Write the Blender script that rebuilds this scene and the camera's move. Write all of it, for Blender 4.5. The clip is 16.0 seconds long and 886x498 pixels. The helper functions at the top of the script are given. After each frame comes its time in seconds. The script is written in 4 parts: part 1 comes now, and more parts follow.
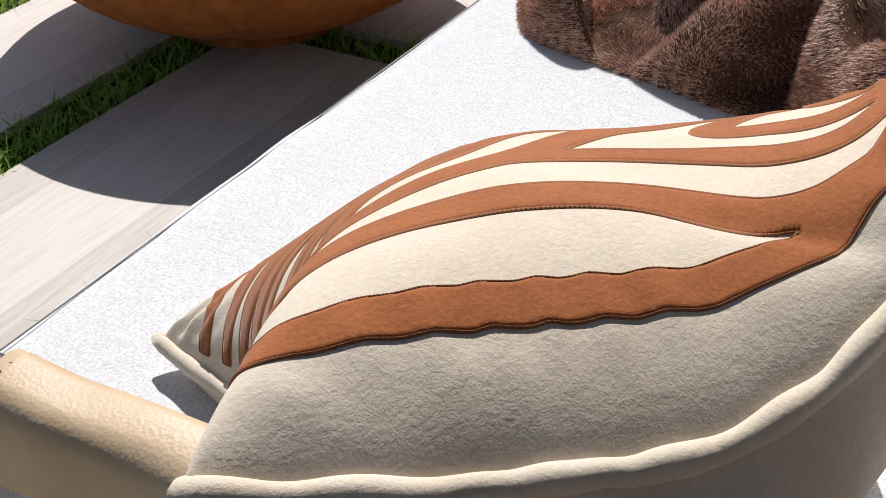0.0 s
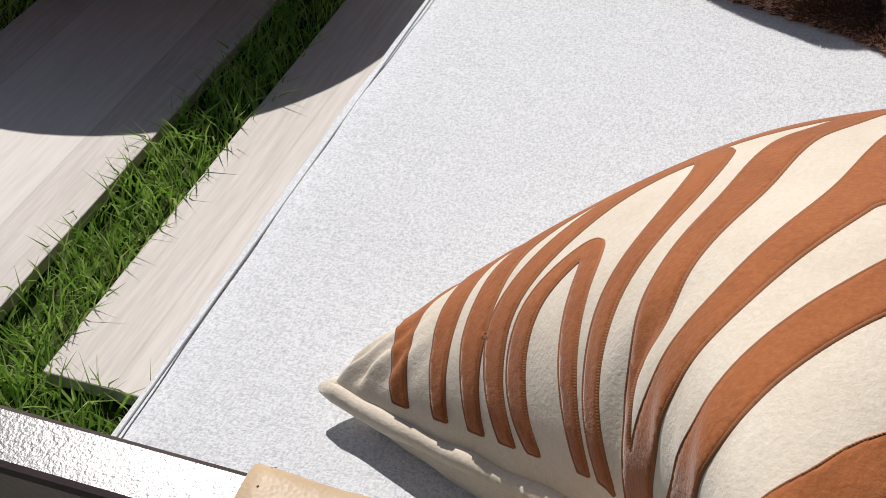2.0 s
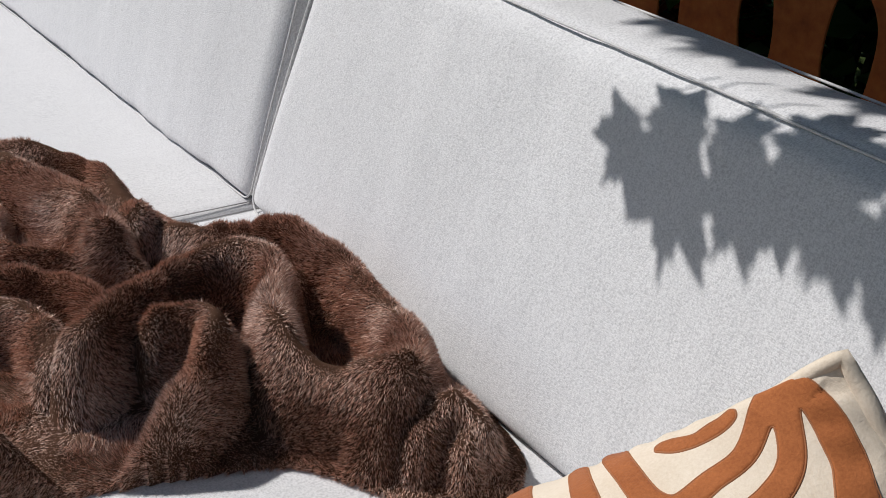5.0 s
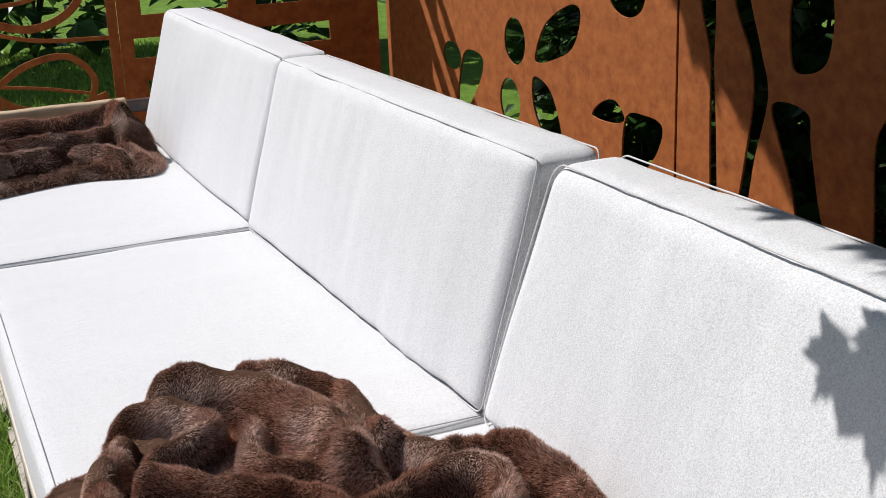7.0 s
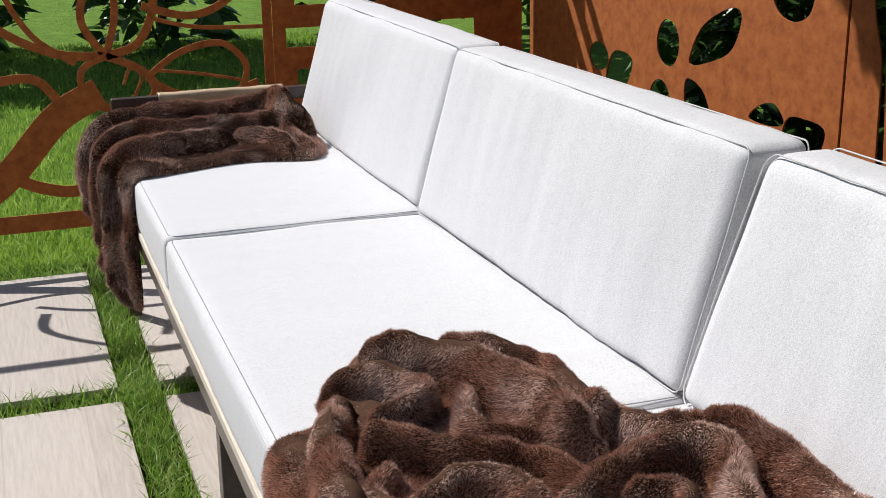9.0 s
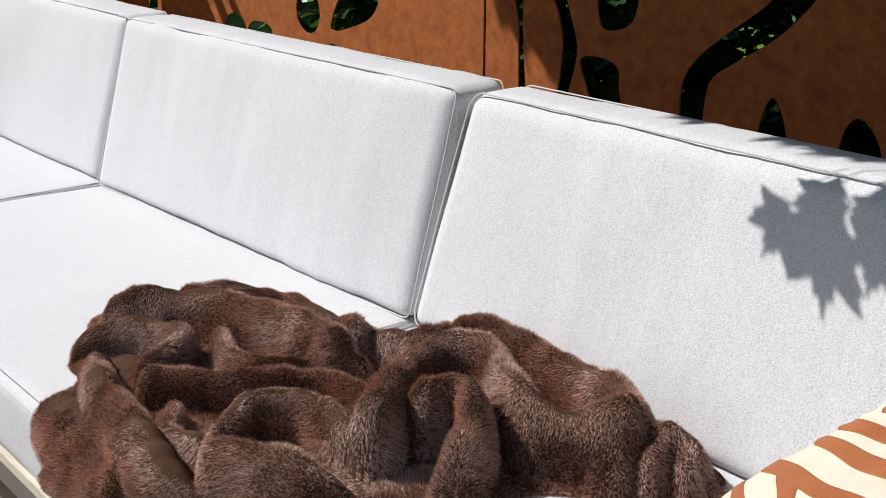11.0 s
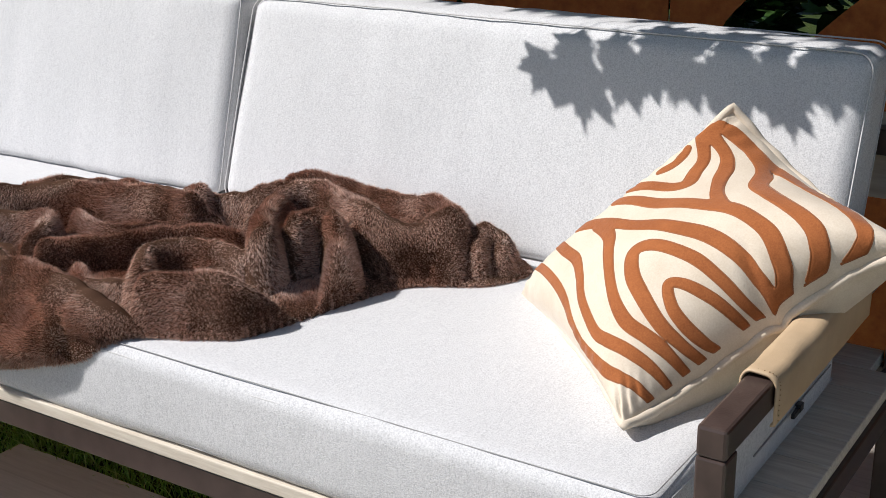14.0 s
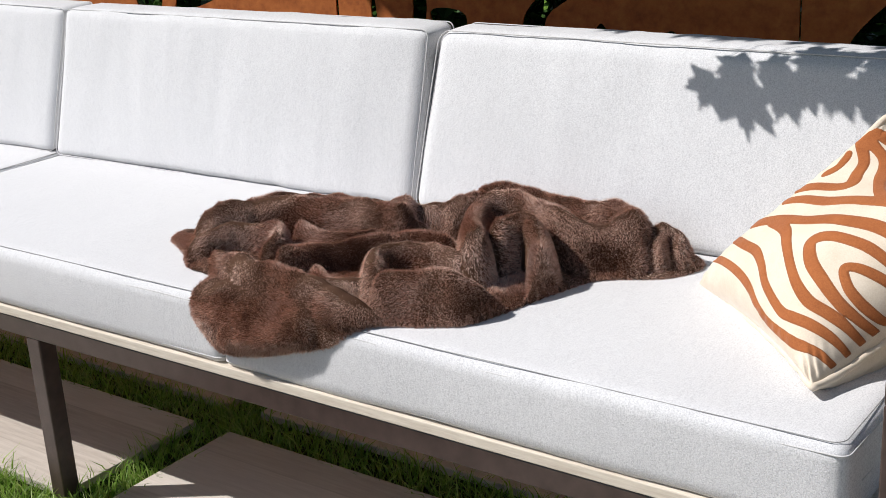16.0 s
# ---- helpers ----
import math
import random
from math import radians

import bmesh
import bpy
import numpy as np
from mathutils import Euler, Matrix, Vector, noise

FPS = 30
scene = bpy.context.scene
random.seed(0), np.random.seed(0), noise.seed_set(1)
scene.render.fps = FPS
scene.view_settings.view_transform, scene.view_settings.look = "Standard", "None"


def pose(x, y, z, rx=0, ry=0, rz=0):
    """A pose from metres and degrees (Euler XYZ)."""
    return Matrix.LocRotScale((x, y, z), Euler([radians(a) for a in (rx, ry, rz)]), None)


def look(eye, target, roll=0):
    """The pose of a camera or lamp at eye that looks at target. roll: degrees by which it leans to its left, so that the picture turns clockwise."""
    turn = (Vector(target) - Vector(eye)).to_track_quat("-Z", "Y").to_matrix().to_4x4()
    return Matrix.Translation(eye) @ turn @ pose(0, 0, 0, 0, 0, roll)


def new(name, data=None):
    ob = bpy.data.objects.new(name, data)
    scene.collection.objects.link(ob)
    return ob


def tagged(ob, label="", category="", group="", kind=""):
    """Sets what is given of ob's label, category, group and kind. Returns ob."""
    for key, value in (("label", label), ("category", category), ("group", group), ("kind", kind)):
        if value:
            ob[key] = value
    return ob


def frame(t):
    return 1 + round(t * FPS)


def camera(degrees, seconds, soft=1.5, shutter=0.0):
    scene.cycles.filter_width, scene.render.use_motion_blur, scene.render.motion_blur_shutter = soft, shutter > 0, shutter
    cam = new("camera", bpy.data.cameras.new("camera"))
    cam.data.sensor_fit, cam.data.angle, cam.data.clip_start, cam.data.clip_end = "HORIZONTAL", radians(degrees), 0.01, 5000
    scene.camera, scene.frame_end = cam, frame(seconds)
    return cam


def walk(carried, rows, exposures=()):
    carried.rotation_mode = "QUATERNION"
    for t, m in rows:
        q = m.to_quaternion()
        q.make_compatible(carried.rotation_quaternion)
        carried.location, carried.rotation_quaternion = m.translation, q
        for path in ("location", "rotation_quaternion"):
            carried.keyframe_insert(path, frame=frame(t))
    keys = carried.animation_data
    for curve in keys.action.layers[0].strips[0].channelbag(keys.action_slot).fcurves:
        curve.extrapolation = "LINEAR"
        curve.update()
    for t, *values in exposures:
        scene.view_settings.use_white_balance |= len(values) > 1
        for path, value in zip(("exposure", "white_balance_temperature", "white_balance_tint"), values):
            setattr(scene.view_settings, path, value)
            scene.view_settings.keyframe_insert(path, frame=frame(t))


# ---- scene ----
cam = camera(37.7, 16.0, soft=0.7)
PATH = [
    (0, (0.402, 0.594, 1.089), (-1.071, -0.213, 0.002), -0.1),
    (0.5, (0.374, 0.572, 1.084), (-1.01, -0.332, -0.041), -1.0),
    (1, (0.346, 0.529, 1.078), (-1.012, -0.37, -0.083), -0.6),
    (1.5, (0.325, 0.435, 1.073), (-1.037, -0.39, -0.138), -0.6),
    (2, (0.358, 0.341, 1.107), (-1.092, -0.167, -0.174), -0.3),
    (2.5, (0.331, 0.274, 1.098), (-1.161, 0.155, -0.228), -0.5),
    (3, (0.269, 0.228, 1.126), (-1.195, 0.472, -0.215), -0.2),
    (3.5, (0.233, 0.131, 1.175), (-1.131, 0.747, -0.152), -1.1),
    (4, (0.237, -0.023, 1.252), (-1.095, 0.839, 0.035), 0.0),
    (4.5, (0.3, -0.046, 1.278), (-1.149, 0.901, 0.277), 2.0),
    (4.7, (0.302, -0.048, 1.281), (-1.167, 0.933, 0.344), 2.1),
    (6.8, (0.405, -0.094, 1.348), (-1.342, 0.676, 0.751), -2.6),
    (7, (0.4, -0.102, 1.348), (-1.364, 0.634, 0.759), -2.6),
    (7.5, (0.395, -0.124, 1.34), (-1.413, 0.508, 0.765), -2.7),
    (8, (0.4, -0.153, 1.339), (-1.429, 0.426, 0.772), -2.2),
    (8.2, (0.396, -0.172, 1.33), (-1.434, 0.404, 0.766), -1.7),
    (10.3, (0.431, -0.479, 1.332), (-1.273, 0.378, 0.733), -0.1),
    (10.5, (0.439, -0.487, 1.321), (-1.228, 0.444, 0.725), 0.1),
    (11, (0.422, -0.551, 1.312), (-1.088, 0.611, 0.705), -0.5),
    (11.5, (0.434, -0.693, 1.312), (-0.922, 0.64, 0.692), -0.8),
    (12, (0.479, -0.802, 1.305), (-0.791, 0.604, 0.664), -0.7),
    (12.5, (0.508, -0.838, 1.302), (-0.703, 0.607, 0.634), -0.8),
    (13, (0.52, -0.857, 1.297), (-0.652, 0.615, 0.62), -0.7),
    (13.5, (0.508, -0.955, 1.303), (-0.586, 0.574, 0.619), -0.6),
    (14, (0.472, -1.136, 1.302), (-0.555, 0.44, 0.623), -0.9),
    (14.5, (0.478, -1.271, 1.341), (-0.528, 0.318, 0.659), -1.1),
    (15, (0.513, -1.356, 1.356), (-0.488, 0.236, 0.675), -2.1),
    (15.5, (0.519, -1.437, 1.374), (-0.48, 0.157, 0.697), -2.2),
    (16, (0.48, -1.495, 1.39), (-0.65, 0.02, 0.736), -3.4),
]
walk(cam, [(t, look(eye, target, roll)) for t, eye, target, roll in PATH],
     [(0, 0.16), (1.0, 0.10), (2.0, -0.12), (3.0, -0.24), (4.5, -0.35), (7, 0.05), (8, 0.08), (10.3, 0.02), (12.5, -0.04), (14.5, 0.04), (16, 0.06)])

# ---- light ----
SUN_WAY = Vector((0.78, 0.52, -1.0)).normalized()
sun = new("sun", bpy.data.lights.new("sun", "SUN"))
sun.data.energy, sun.data.angle, sun.data.color = 4.8, radians(0.55), (1.0, 0.975, 0.955)
sun.matrix_world = SUN_WAY.to_track_quat("-Z", "Y").to_matrix().to_4x4()
world = bpy.data.worlds.new("sky")
scene.world = world
world.use_nodes = True
sky = world.node_tree.nodes.new("ShaderNodeTexSky")
sky.sky_type, sky.sun_disc = "NISHITA", False
sky.sun_elevation = math.asin(-SUN_WAY.z)
sky.sun_rotation = math.atan2(-SUN_WAY.x, -SUN_WAY.y)
world.node_tree.nodes["Background"].inputs["Strength"].default_value = 0.075
world.node_tree.links.new(sky.outputs["Color"], world.node_tree.nodes["Background"].inputs["Color"])


# ---- materials ----
class Mat:
    """A small node builder round one Principled material."""

    def __init__(self, name, rough=0.6, metal=0.0, sheen=0.0, spec=0.5):
        self.mat = bpy.data.materials.new(name)
        self.mat.use_nodes = True
        self.nodes, self.links = self.mat.node_tree.nodes, self.mat.node_tree.links
        self.bsdf = self.nodes["Principled BSDF"]
        for key, value in (("Roughness", rough), ("Metallic", metal), ("Sheen Weight", sheen), ("Specular IOR Level", spec)):
            self.bsdf.inputs[key].default_value = value
        self.coord = self.nodes.new("ShaderNodeTexCoord").outputs["Object"]

    def node(self, kind, **values):
        n = self.nodes.new(kind)
        for key, value in values.items():
            n.inputs[key.replace("_", " ")].default_value = value
        return n

    def mapped(self, scale=(1, 1, 1), rot=(0, 0, 0), source=None):
        n = self.nodes.new("ShaderNodeMapping")
        n.inputs["Scale"].default_value, n.inputs["Rotation"].default_value = scale, rot
        self.links.new(source or self.coord, n.inputs["Vector"])
        return n.outputs["Vector"]

    def noise(self, scale, detail=4.0, rough=0.55, vector=None):
        n = self.node("ShaderNodeTexNoise", Scale=scale, Detail=detail, Roughness=rough)
        self.links.new(vector or self.coord, n.inputs["Vector"])
        return n.outputs["Fac"]

    def wave(self, scale, vector=None, distortion=0.0, detail_scale=1.0, direction="X"):
        n = self.node("ShaderNodeTexWave", Scale=scale, Distortion=distortion, Detail_Scale=detail_scale)
        n.bands_direction = direction
        self.links.new(vector or self.coord, n.inputs["Vector"])
        return n.outputs["Fac"]

    def ramp(self, source, *stops):
        n = self.nodes.new("ShaderNodeValToRGB")
        while len(n.color_ramp.elements) < len(stops):
            n.color_ramp.elements.new(0.5)
        for e, (at, colour) in zip(n.color_ramp.elements, stops):
            e.position, e.color = at, (*colour, 1) if len(colour) == 3 else colour
        self.links.new(source, n.inputs["Fac"])
        return n.outputs["Color"]

    def mix(self, fac, a, b, blend="MIX"):
        n = self.nodes.new("ShaderNodeMix")
        n.data_type, n.blend_type = "RGBA", blend
        for sock, value in ((n.inputs[0], fac), (n.inputs[6], a), (n.inputs[7], b)):
            if isinstance(value, (int, float)):
                sock.default_value = value
            elif isinstance(value, tuple):
                sock.default_value = (*value, 1)
            else:
                self.links.new(value, sock)
        return n.outputs[2]

    def maths(self, op, a, b=0.0):
        n = self.nodes.new("ShaderNodeMath")
        n.operation = op
        for sock, value in ((n.inputs[0], a), (n.inputs[1], b)):
            if isinstance(value, (int, float)):
                sock.default_value = value
            else:
                self.links.new(value, sock)
        return n.outputs[0]

    def random(self):
        return self.nodes.new("ShaderNodeObjectInfo").outputs["Random"]

    def island(self):
        return self.nodes.new("ShaderNodeNewGeometry").outputs["Random Per Island"]

    def bump(self, height, strength, distance):
        n = self.node("ShaderNodeBump", Strength=strength, Distance=distance)
        self.links.new(height, n.inputs["Height"])
        if self.bsdf.inputs["Normal"].links:
            self.links.new(self.bsdf.inputs["Normal"].links[0].from_socket, n.inputs["Normal"])
        self.links.new(n.outputs["Normal"], self.bsdf.inputs["Normal"])

    def set(self, key, source):
        if isinstance(source, tuple):
            self.bsdf.inputs[key].default_value = (*source, 1)
        else:
            self.links.new(source, self.bsdf.inputs[key])
        return self


def fabric(name, light, dark):
    """A plain outdoor weave: warp and weft threads of two greys, slubs along the warp."""
    m = Mat(name, rough=0.9, sheen=0.15, spec=0.15)
    warp = m.noise(1.0, 1, 0.5, m.mapped((900, 330, 330)))
    weft = m.noise(1.0, 1, 0.5, m.mapped((330, 900, 900)))
    weave = m.maths("ADD", m.maths("MULTIPLY", warp, 0.5), m.maths("MULTIPLY", weft, 0.5))
    speck = m.noise(520, 2, 0.7)
    slub = m.noise(50, 3, 0.6, m.mapped((7, 1, 1)))
    tone = m.maths("ADD", m.maths("ADD", m.maths("MULTIPLY", slub, 0.14), m.maths("MULTIPLY", weave, 0.70)), m.maths("MULTIPLY", speck, 0.16))
    m.set("Base Color", m.ramp(tone, (0.38, dark), (0.57, light)))
    m.bump(weave, 0.6, 0.0011)
    m.bump(speck, 0.2, 0.0006)
    m.bump(m.noise(9, 3), 0.10, 0.006)
    return m.mat


def velvet(name, colour, dark):
    m = Mat(name, rough=0.85, sheen=0.25, spec=0.12)
    m.bsdf.inputs["Sheen Roughness"].default_value = 0.4
    pile = m.noise(420, 3, 0.7)
    cloud = m.noise(22, 4, 0.6)
    m.set("Base Color", m.ramp(m.maths("ADD", m.maths("MULTIPLY", pile, 0.55), m.maths("MULTIPLY", cloud, 0.45)), (0.33, dark), (0.66, colour)))
    m.bump(pile, 0.5, 0.0009)
    m.bump(m.noise(60, 3), 0.35, 0.002)
    return m.mat


def corten():
    m = Mat("corten_steel", rough=0.78, spec=0.25)
    streak = m.noise(5, 6, 0.65, m.mapped((4.5, 4.5, 0.35)))
    spots = m.noise(38, 6, 0.7)
    grain = m.noise(320, 3, 0.7)
    tone = m.maths("ADD", m.maths("MULTIPLY", streak, 0.6), m.maths("MULTIPLY", spots, 0.4))
    base = m.ramp(tone, (0.28, (0.19, 0.052, 0.015)), (0.47, (0.41, 0.120, 0.029)), (0.62, (0.52, 0.170, 0.043)), (0.8, (0.58, 0.25, 0.085)))
    m.set("Base Color", m.mix(m.maths("MULTIPLY", grain, 0.30), base, (0.22, 0.062, 0.018)))
    m.bump(grain, 0.3, 0.0008)
    m.bump(spots, 0.2, 0.003)
    return m.mat


def brown_metal():
    m = Mat("brown_powder_coat", rough=0.30, spec=0.5)
    m.set("Base Color", m.ramp(m.noise(30, 4), (0.3, (0.046, 0.030, 0.026)), (0.7, (0.075, 0.050, 0.043))))
    m.bump(m.noise(520, 2, 0.5), 0.4, 0.0005)
    return m.mat


def leather():
    m = Mat("tan_leather", rough=0.5, spec=0.4)
    pores = m.node("ShaderNodeTexVoronoi", Scale=420.0)
    m.links.new(m.coord, pores.inputs["Vector"])
    m.set("Base Color", m.ramp(m.noise(14, 5, 0.6), (0.3, (0.47, 0.335, 0.205)), (0.7, (0.585, 0.43, 0.275))))
    m.bump(pores.outputs["Distance"], 0.3, 0.0006)
    m.bump(m.noise(26, 4, 0.5), 0.12, 0.002)
    return m.mat


def pale_wood():
    m = Mat("whitewashed_wood", rough=0.7, spec=0.3)
    grain = m.noise(16, 6, 0.65, m.mapped((0.7, 9, 9)))
    m.set("Base Color", m.ramp(grain, (0.3, (0.55, 0.47, 0.38)), (0.7, (0.76, 0.69, 0.58))))
    m.bump(grain, 0.25, 0.002)
    return m.mat


def wood_tile():
    """Porcelain slab printed as planks that run along the slab."""
    m = Mat("wood_look_porcelain", rough=0.55, spec=0.35)
    sep = m.nodes.new("ShaderNodeSeparateXYZ")
    m.links.new(m.coord, sep.inputs[0])
    plank = m.maths("FLOOR", m.maths("MULTIPLY", m.maths("ADD", sep.outputs["Y"], 5.0), 4.9))
    jitter = m.node("ShaderNodeTexWhiteNoise")
    jitter.noise_dimensions = "2D"
    both = m.nodes.new("ShaderNodeCombineXYZ")
    m.links.new(plank, both.inputs[0])
    m.links.new(m.maths("MULTIPLY", m.random(), 37.0), both.inputs[1])
    m.links.new(both.outputs[0], jitter.inputs["Vector"])
    grain = m.noise(9, 7, 0.68, m.mapped((0.8, 11, 1)))
    tone = m.maths("ADD", m.maths("MULTIPLY", grain, 0.72), m.maths("MULTIPLY", jitter.outputs["Value"], 0.28))
    base = m.ramp(tone, (0.22, (0.37, 0.315, 0.27)), (0.5, (0.525, 0.465, 0.41)), (0.78, (0.635, 0.575, 0.515)))
    edge = m.maths("ABSOLUTE", m.maths("SUBTRACT", m.maths("FRACT", m.maths("MULTIPLY", m.maths("ADD", sep.outputs["Y"], 5.0), 4.9)), 0.5))
    line = m.maths("GREATER_THAN", edge, 0.488)
    m.set("Base Color", m.mix(m.maths("MULTIPLY", line, 0.16), base, (0.16, 0.12, 0.09)))
    m.bump(grain, 0.15, 0.002)
    return m.mat


def leafy(name, low, mid, high, rough=0.45, translucent=0.25):
    m = Mat(name, rough=rough, spec=0.35)
    tone = m.ramp(m.island(), (0.0, low), (0.5, mid), (1.0, high))
    m.set("Base Color", m.mix(m.maths("MULTIPLY", m.noise(60, 3), 0.3), tone, low))
    m.bsdf.inputs["Transmission Weight"].default_value = 0.0
    thin = m.node("ShaderNodeBsdfTranslucent")
    m.links.new(tone, thin.inputs["Color"])
    both = m.node("ShaderNodeMixShader", Fac=translucent)
    out = m.nodes["Material Output"]
    m.links.new(m.bsdf.outputs[0], both.inputs[1])
    m.links.new(thin.outputs[0], both.inputs[2])
    m.links.new(both.outputs[0], out.inputs["Surface"])
    return m.mat


def earth():
    m = Mat("soil_and_turf", rough=0.95, spec=0.1)
    m.set("Base Color", m.ramp(m.noise(9, 7, 0.7), (0.3, (0.028, 0.040, 0.012)), (0.55, (0.050, 0.075, 0.018)), (0.75, (0.085, 0.062, 0.035))))
    m.bump(m.noise(45, 5, 0.7), 0.8, 0.02)
    return m.mat


def turf_mat():
    m = Mat("lawn_turf", rough=0.9, spec=0.1)
    m.set("Base Color", m.ramp(m.noise(7, 8, 0.75), (0.3, (0.13, 0.24, 0.03)), (0.55, (0.20, 0.35, 0.045)), (0.75, (0.30, 0.42, 0.09))))
    m.bump(m.noise(160, 5, 0.7), 0.9, 0.03)
    return m.mat


def fur_mat(name, root, mid, tip, spec=0.25):
    m = Mat(name, rough=0.5 if spec > 0.1 else 0.9, spec=spec)
    patch = m.noise(13, 4, 0.6)
    tone = m.maths("ADD", m.maths("MULTIPLY", m.island(), 0.5), m.maths("MULTIPLY", patch, 0.5))
    m.set("Base Color", m.ramp(tone, (0.25, root), (0.5, mid), (0.78, tip)))
    return m.mat


def plain(name, colour, rough=0.6, metal=0.0):
    m = Mat(name, rough=rough, metal=metal)
    m.set("Base Color", m.ramp(m.noise(25, 4), (0.3, tuple(c * 0.8 for c in colour)), (0.7, colour)))
    return m.mat


FABRIC = fabric("grey_white_weave", (0.735, 0.73, 0.735), (0.50, 0.495, 0.505))
PIPING = fabric("weave_piping", (0.66, 0.65, 0.64), (0.54, 0.53, 0.53))
IVORY = velvet("ivory_velvet", (0.75, 0.655, 0.54), (0.63, 0.525, 0.405))
RUST = velvet("rust_velvet", (0.42, 0.142, 0.048), (0.27, 0.084, 0.028))
CORTEN = corten()
METAL = brown_metal()
LEATHER = leather()
PALE = pale_wood()
TILE = wood_tile()
GRASS = leafy("grass_blades", (0.13, 0.25, 0.03), (0.25, 0.43, 0.06), (0.46, 0.54, 0.18), 0.45, 0.4)
LEAF = leafy("shrub_leaves", (0.030, 0.080, 0.018), (0.060, 0.14, 0.030), (0.11, 0.22, 0.055), 0.35, 0.3)
REDLEAF = leafy("red_heather", (0.16, 0.030, 0.015), (0.34, 0.07, 0.03), (0.45, 0.16, 0.07))
LAWN = leafy("lawn_blades", (0.22, 0.38, 0.045), (0.32, 0.50, 0.07), (0.45, 0.60, 0.14), 0.5, 0.4)
EARTH = earth()
TURF = turf_mat()
FUR = fur_mat("brown_fur", (0.13, 0.062, 0.040), (0.60, 0.33, 0.235), (0.97, 0.76, 0.64), 0.5)
FUR_SKIN = fur_mat("brown_fur_base", (0.022, 0.010, 0.006), (0.055, 0.027, 0.017), (0.10, 0.055, 0.036), 0.03)
SEAM = plain("grey_seam", (0.36, 0.355, 0.35), 0.9)
BLACK = plain("black_zip", (0.02, 0.02, 0.022), 0.4)
THREAD = plain("rust_thread", (0.36, 0.135, 0.048), 0.8)
TAN_THREAD = plain("tan_thread", (0.26, 0.16, 0.075), 0.8)


# ---- builders ----
def mesh_of(name, verts, faces, material, smooth=True):
    me = bpy.data.meshes.new(name)
    me.from_pydata([tuple(v) for v in verts], [], [tuple(f) for f in faces])
    me.materials.append(material)
    if smooth:
        me.polygons.foreach_set("use_smooth", [True] * len(me.polygons))
    me.update()
    return me


def part(name, bm, material, parent=None, label="", smooth=False):
    if isinstance(bm, bpy.types.Mesh):
        me = bm
    else:
        me = bpy.data.meshes.new(name)
        bm.to_mesh(me)
        bm.free()
        me.materials.append(material)
        if smooth:
            me.polygons.foreach_set("use_smooth", [True] * len(me.polygons))
    ob = new(name, me)
    if parent:
        ob.parent = parent
    return tagged(ob, label)


def thing(name, label, category, at=(0, 0, 0), group="", kind=""):
    ob = new(name)
    ob.location = at
    ob.empty_display_size = 0.05
    return tagged(ob, label, category, group, kind)


def box(x0, x1, y0, y1, z0, z1, bevel=0.003, m=None):
    bm = bmesh.new()
    bmesh.ops.create_cube(bm, size=1)
    for v in bm.verts:
        v.co = ((x0 + x1) / 2 + v.co.x * (x1 - x0), (y0 + y1) / 2 + v.co.y * (y1 - y0), (z0 + z1) / 2 + v.co.z * (z1 - z0))
    if bevel:
        bmesh.ops.bevel(bm, geom=bm.edges[:], offset=bevel, segments=2, affect="EDGES", profile=0.5)
    if m is not None:
        bm.transform(m)
    return bm


def tube(points, radius, closed=False, sides=8):
    """A round tube along points, as (verts, faces)."""
    pts = [Vector(p) for p in points]
    n = len(pts)
    verts, faces = [], []
    up = Vector((0.3, 0.2, 1))
    for i, p in enumerate(pts):
        a, b = pts[(i - 1) % n if closed else max(i - 1, 0)], pts[(i + 1) % n if closed else min(i + 1, n - 1)]
        t = (b - a).normalized()
        side = t.cross(up)
        side = side.normalized() if side.length > 1e-4 else t.orthogonal().normalized()
        up = side.cross(t).normalized()
        r = radius(i / max(n - 1, 1)) if callable(radius) else radius
        for k in range(sides):
            w = 2 * math.pi * k / sides
            verts.append(p + (side * math.cos(w) + up * math.sin(w)) * r)
    for i in range(n if closed else n - 1):
        j = (i + 1) % n
        for k in range(sides):
            faces.append((i * sides + k, i * sides + (k + 1) % sides, j * sides + (k + 1) % sides, j * sides + k))
    if not closed:
        faces.append(tuple(range(sides))[::-1])
        faces.append(tuple(range((n - 1) * sides, n * sides)))
    return verts, faces


def smooth_line(ctrl, steps=12, closed=False):
    """Catmull-Rom through control points."""
    pts = [Vector(p) for p in ctrl]
    n, out = len(pts), []
    for i in range(n if closed else n - 1):
        if closed:
            p0, p1, p2, p3 = pts[i - 1], pts[i], pts[(i + 1) % n], pts[(i + 2) % n]
        else:
            p0, p1, p2, p3 = pts[max(i - 1, 0)], pts[i], pts[i + 1], pts[min(i + 2, n - 1)]
        for k in range(steps):
            t = k / steps
            out.append(0.5 * (2 * p1 + (p2 - p0) * t + (2 * p0 - 5 * p1 + 4 * p2 - p3) * t * t + (3 * p1 - p0 - 3 * p2 + p3) * t ** 3))
    if not closed:
        out.append(pts[-1])
    return out


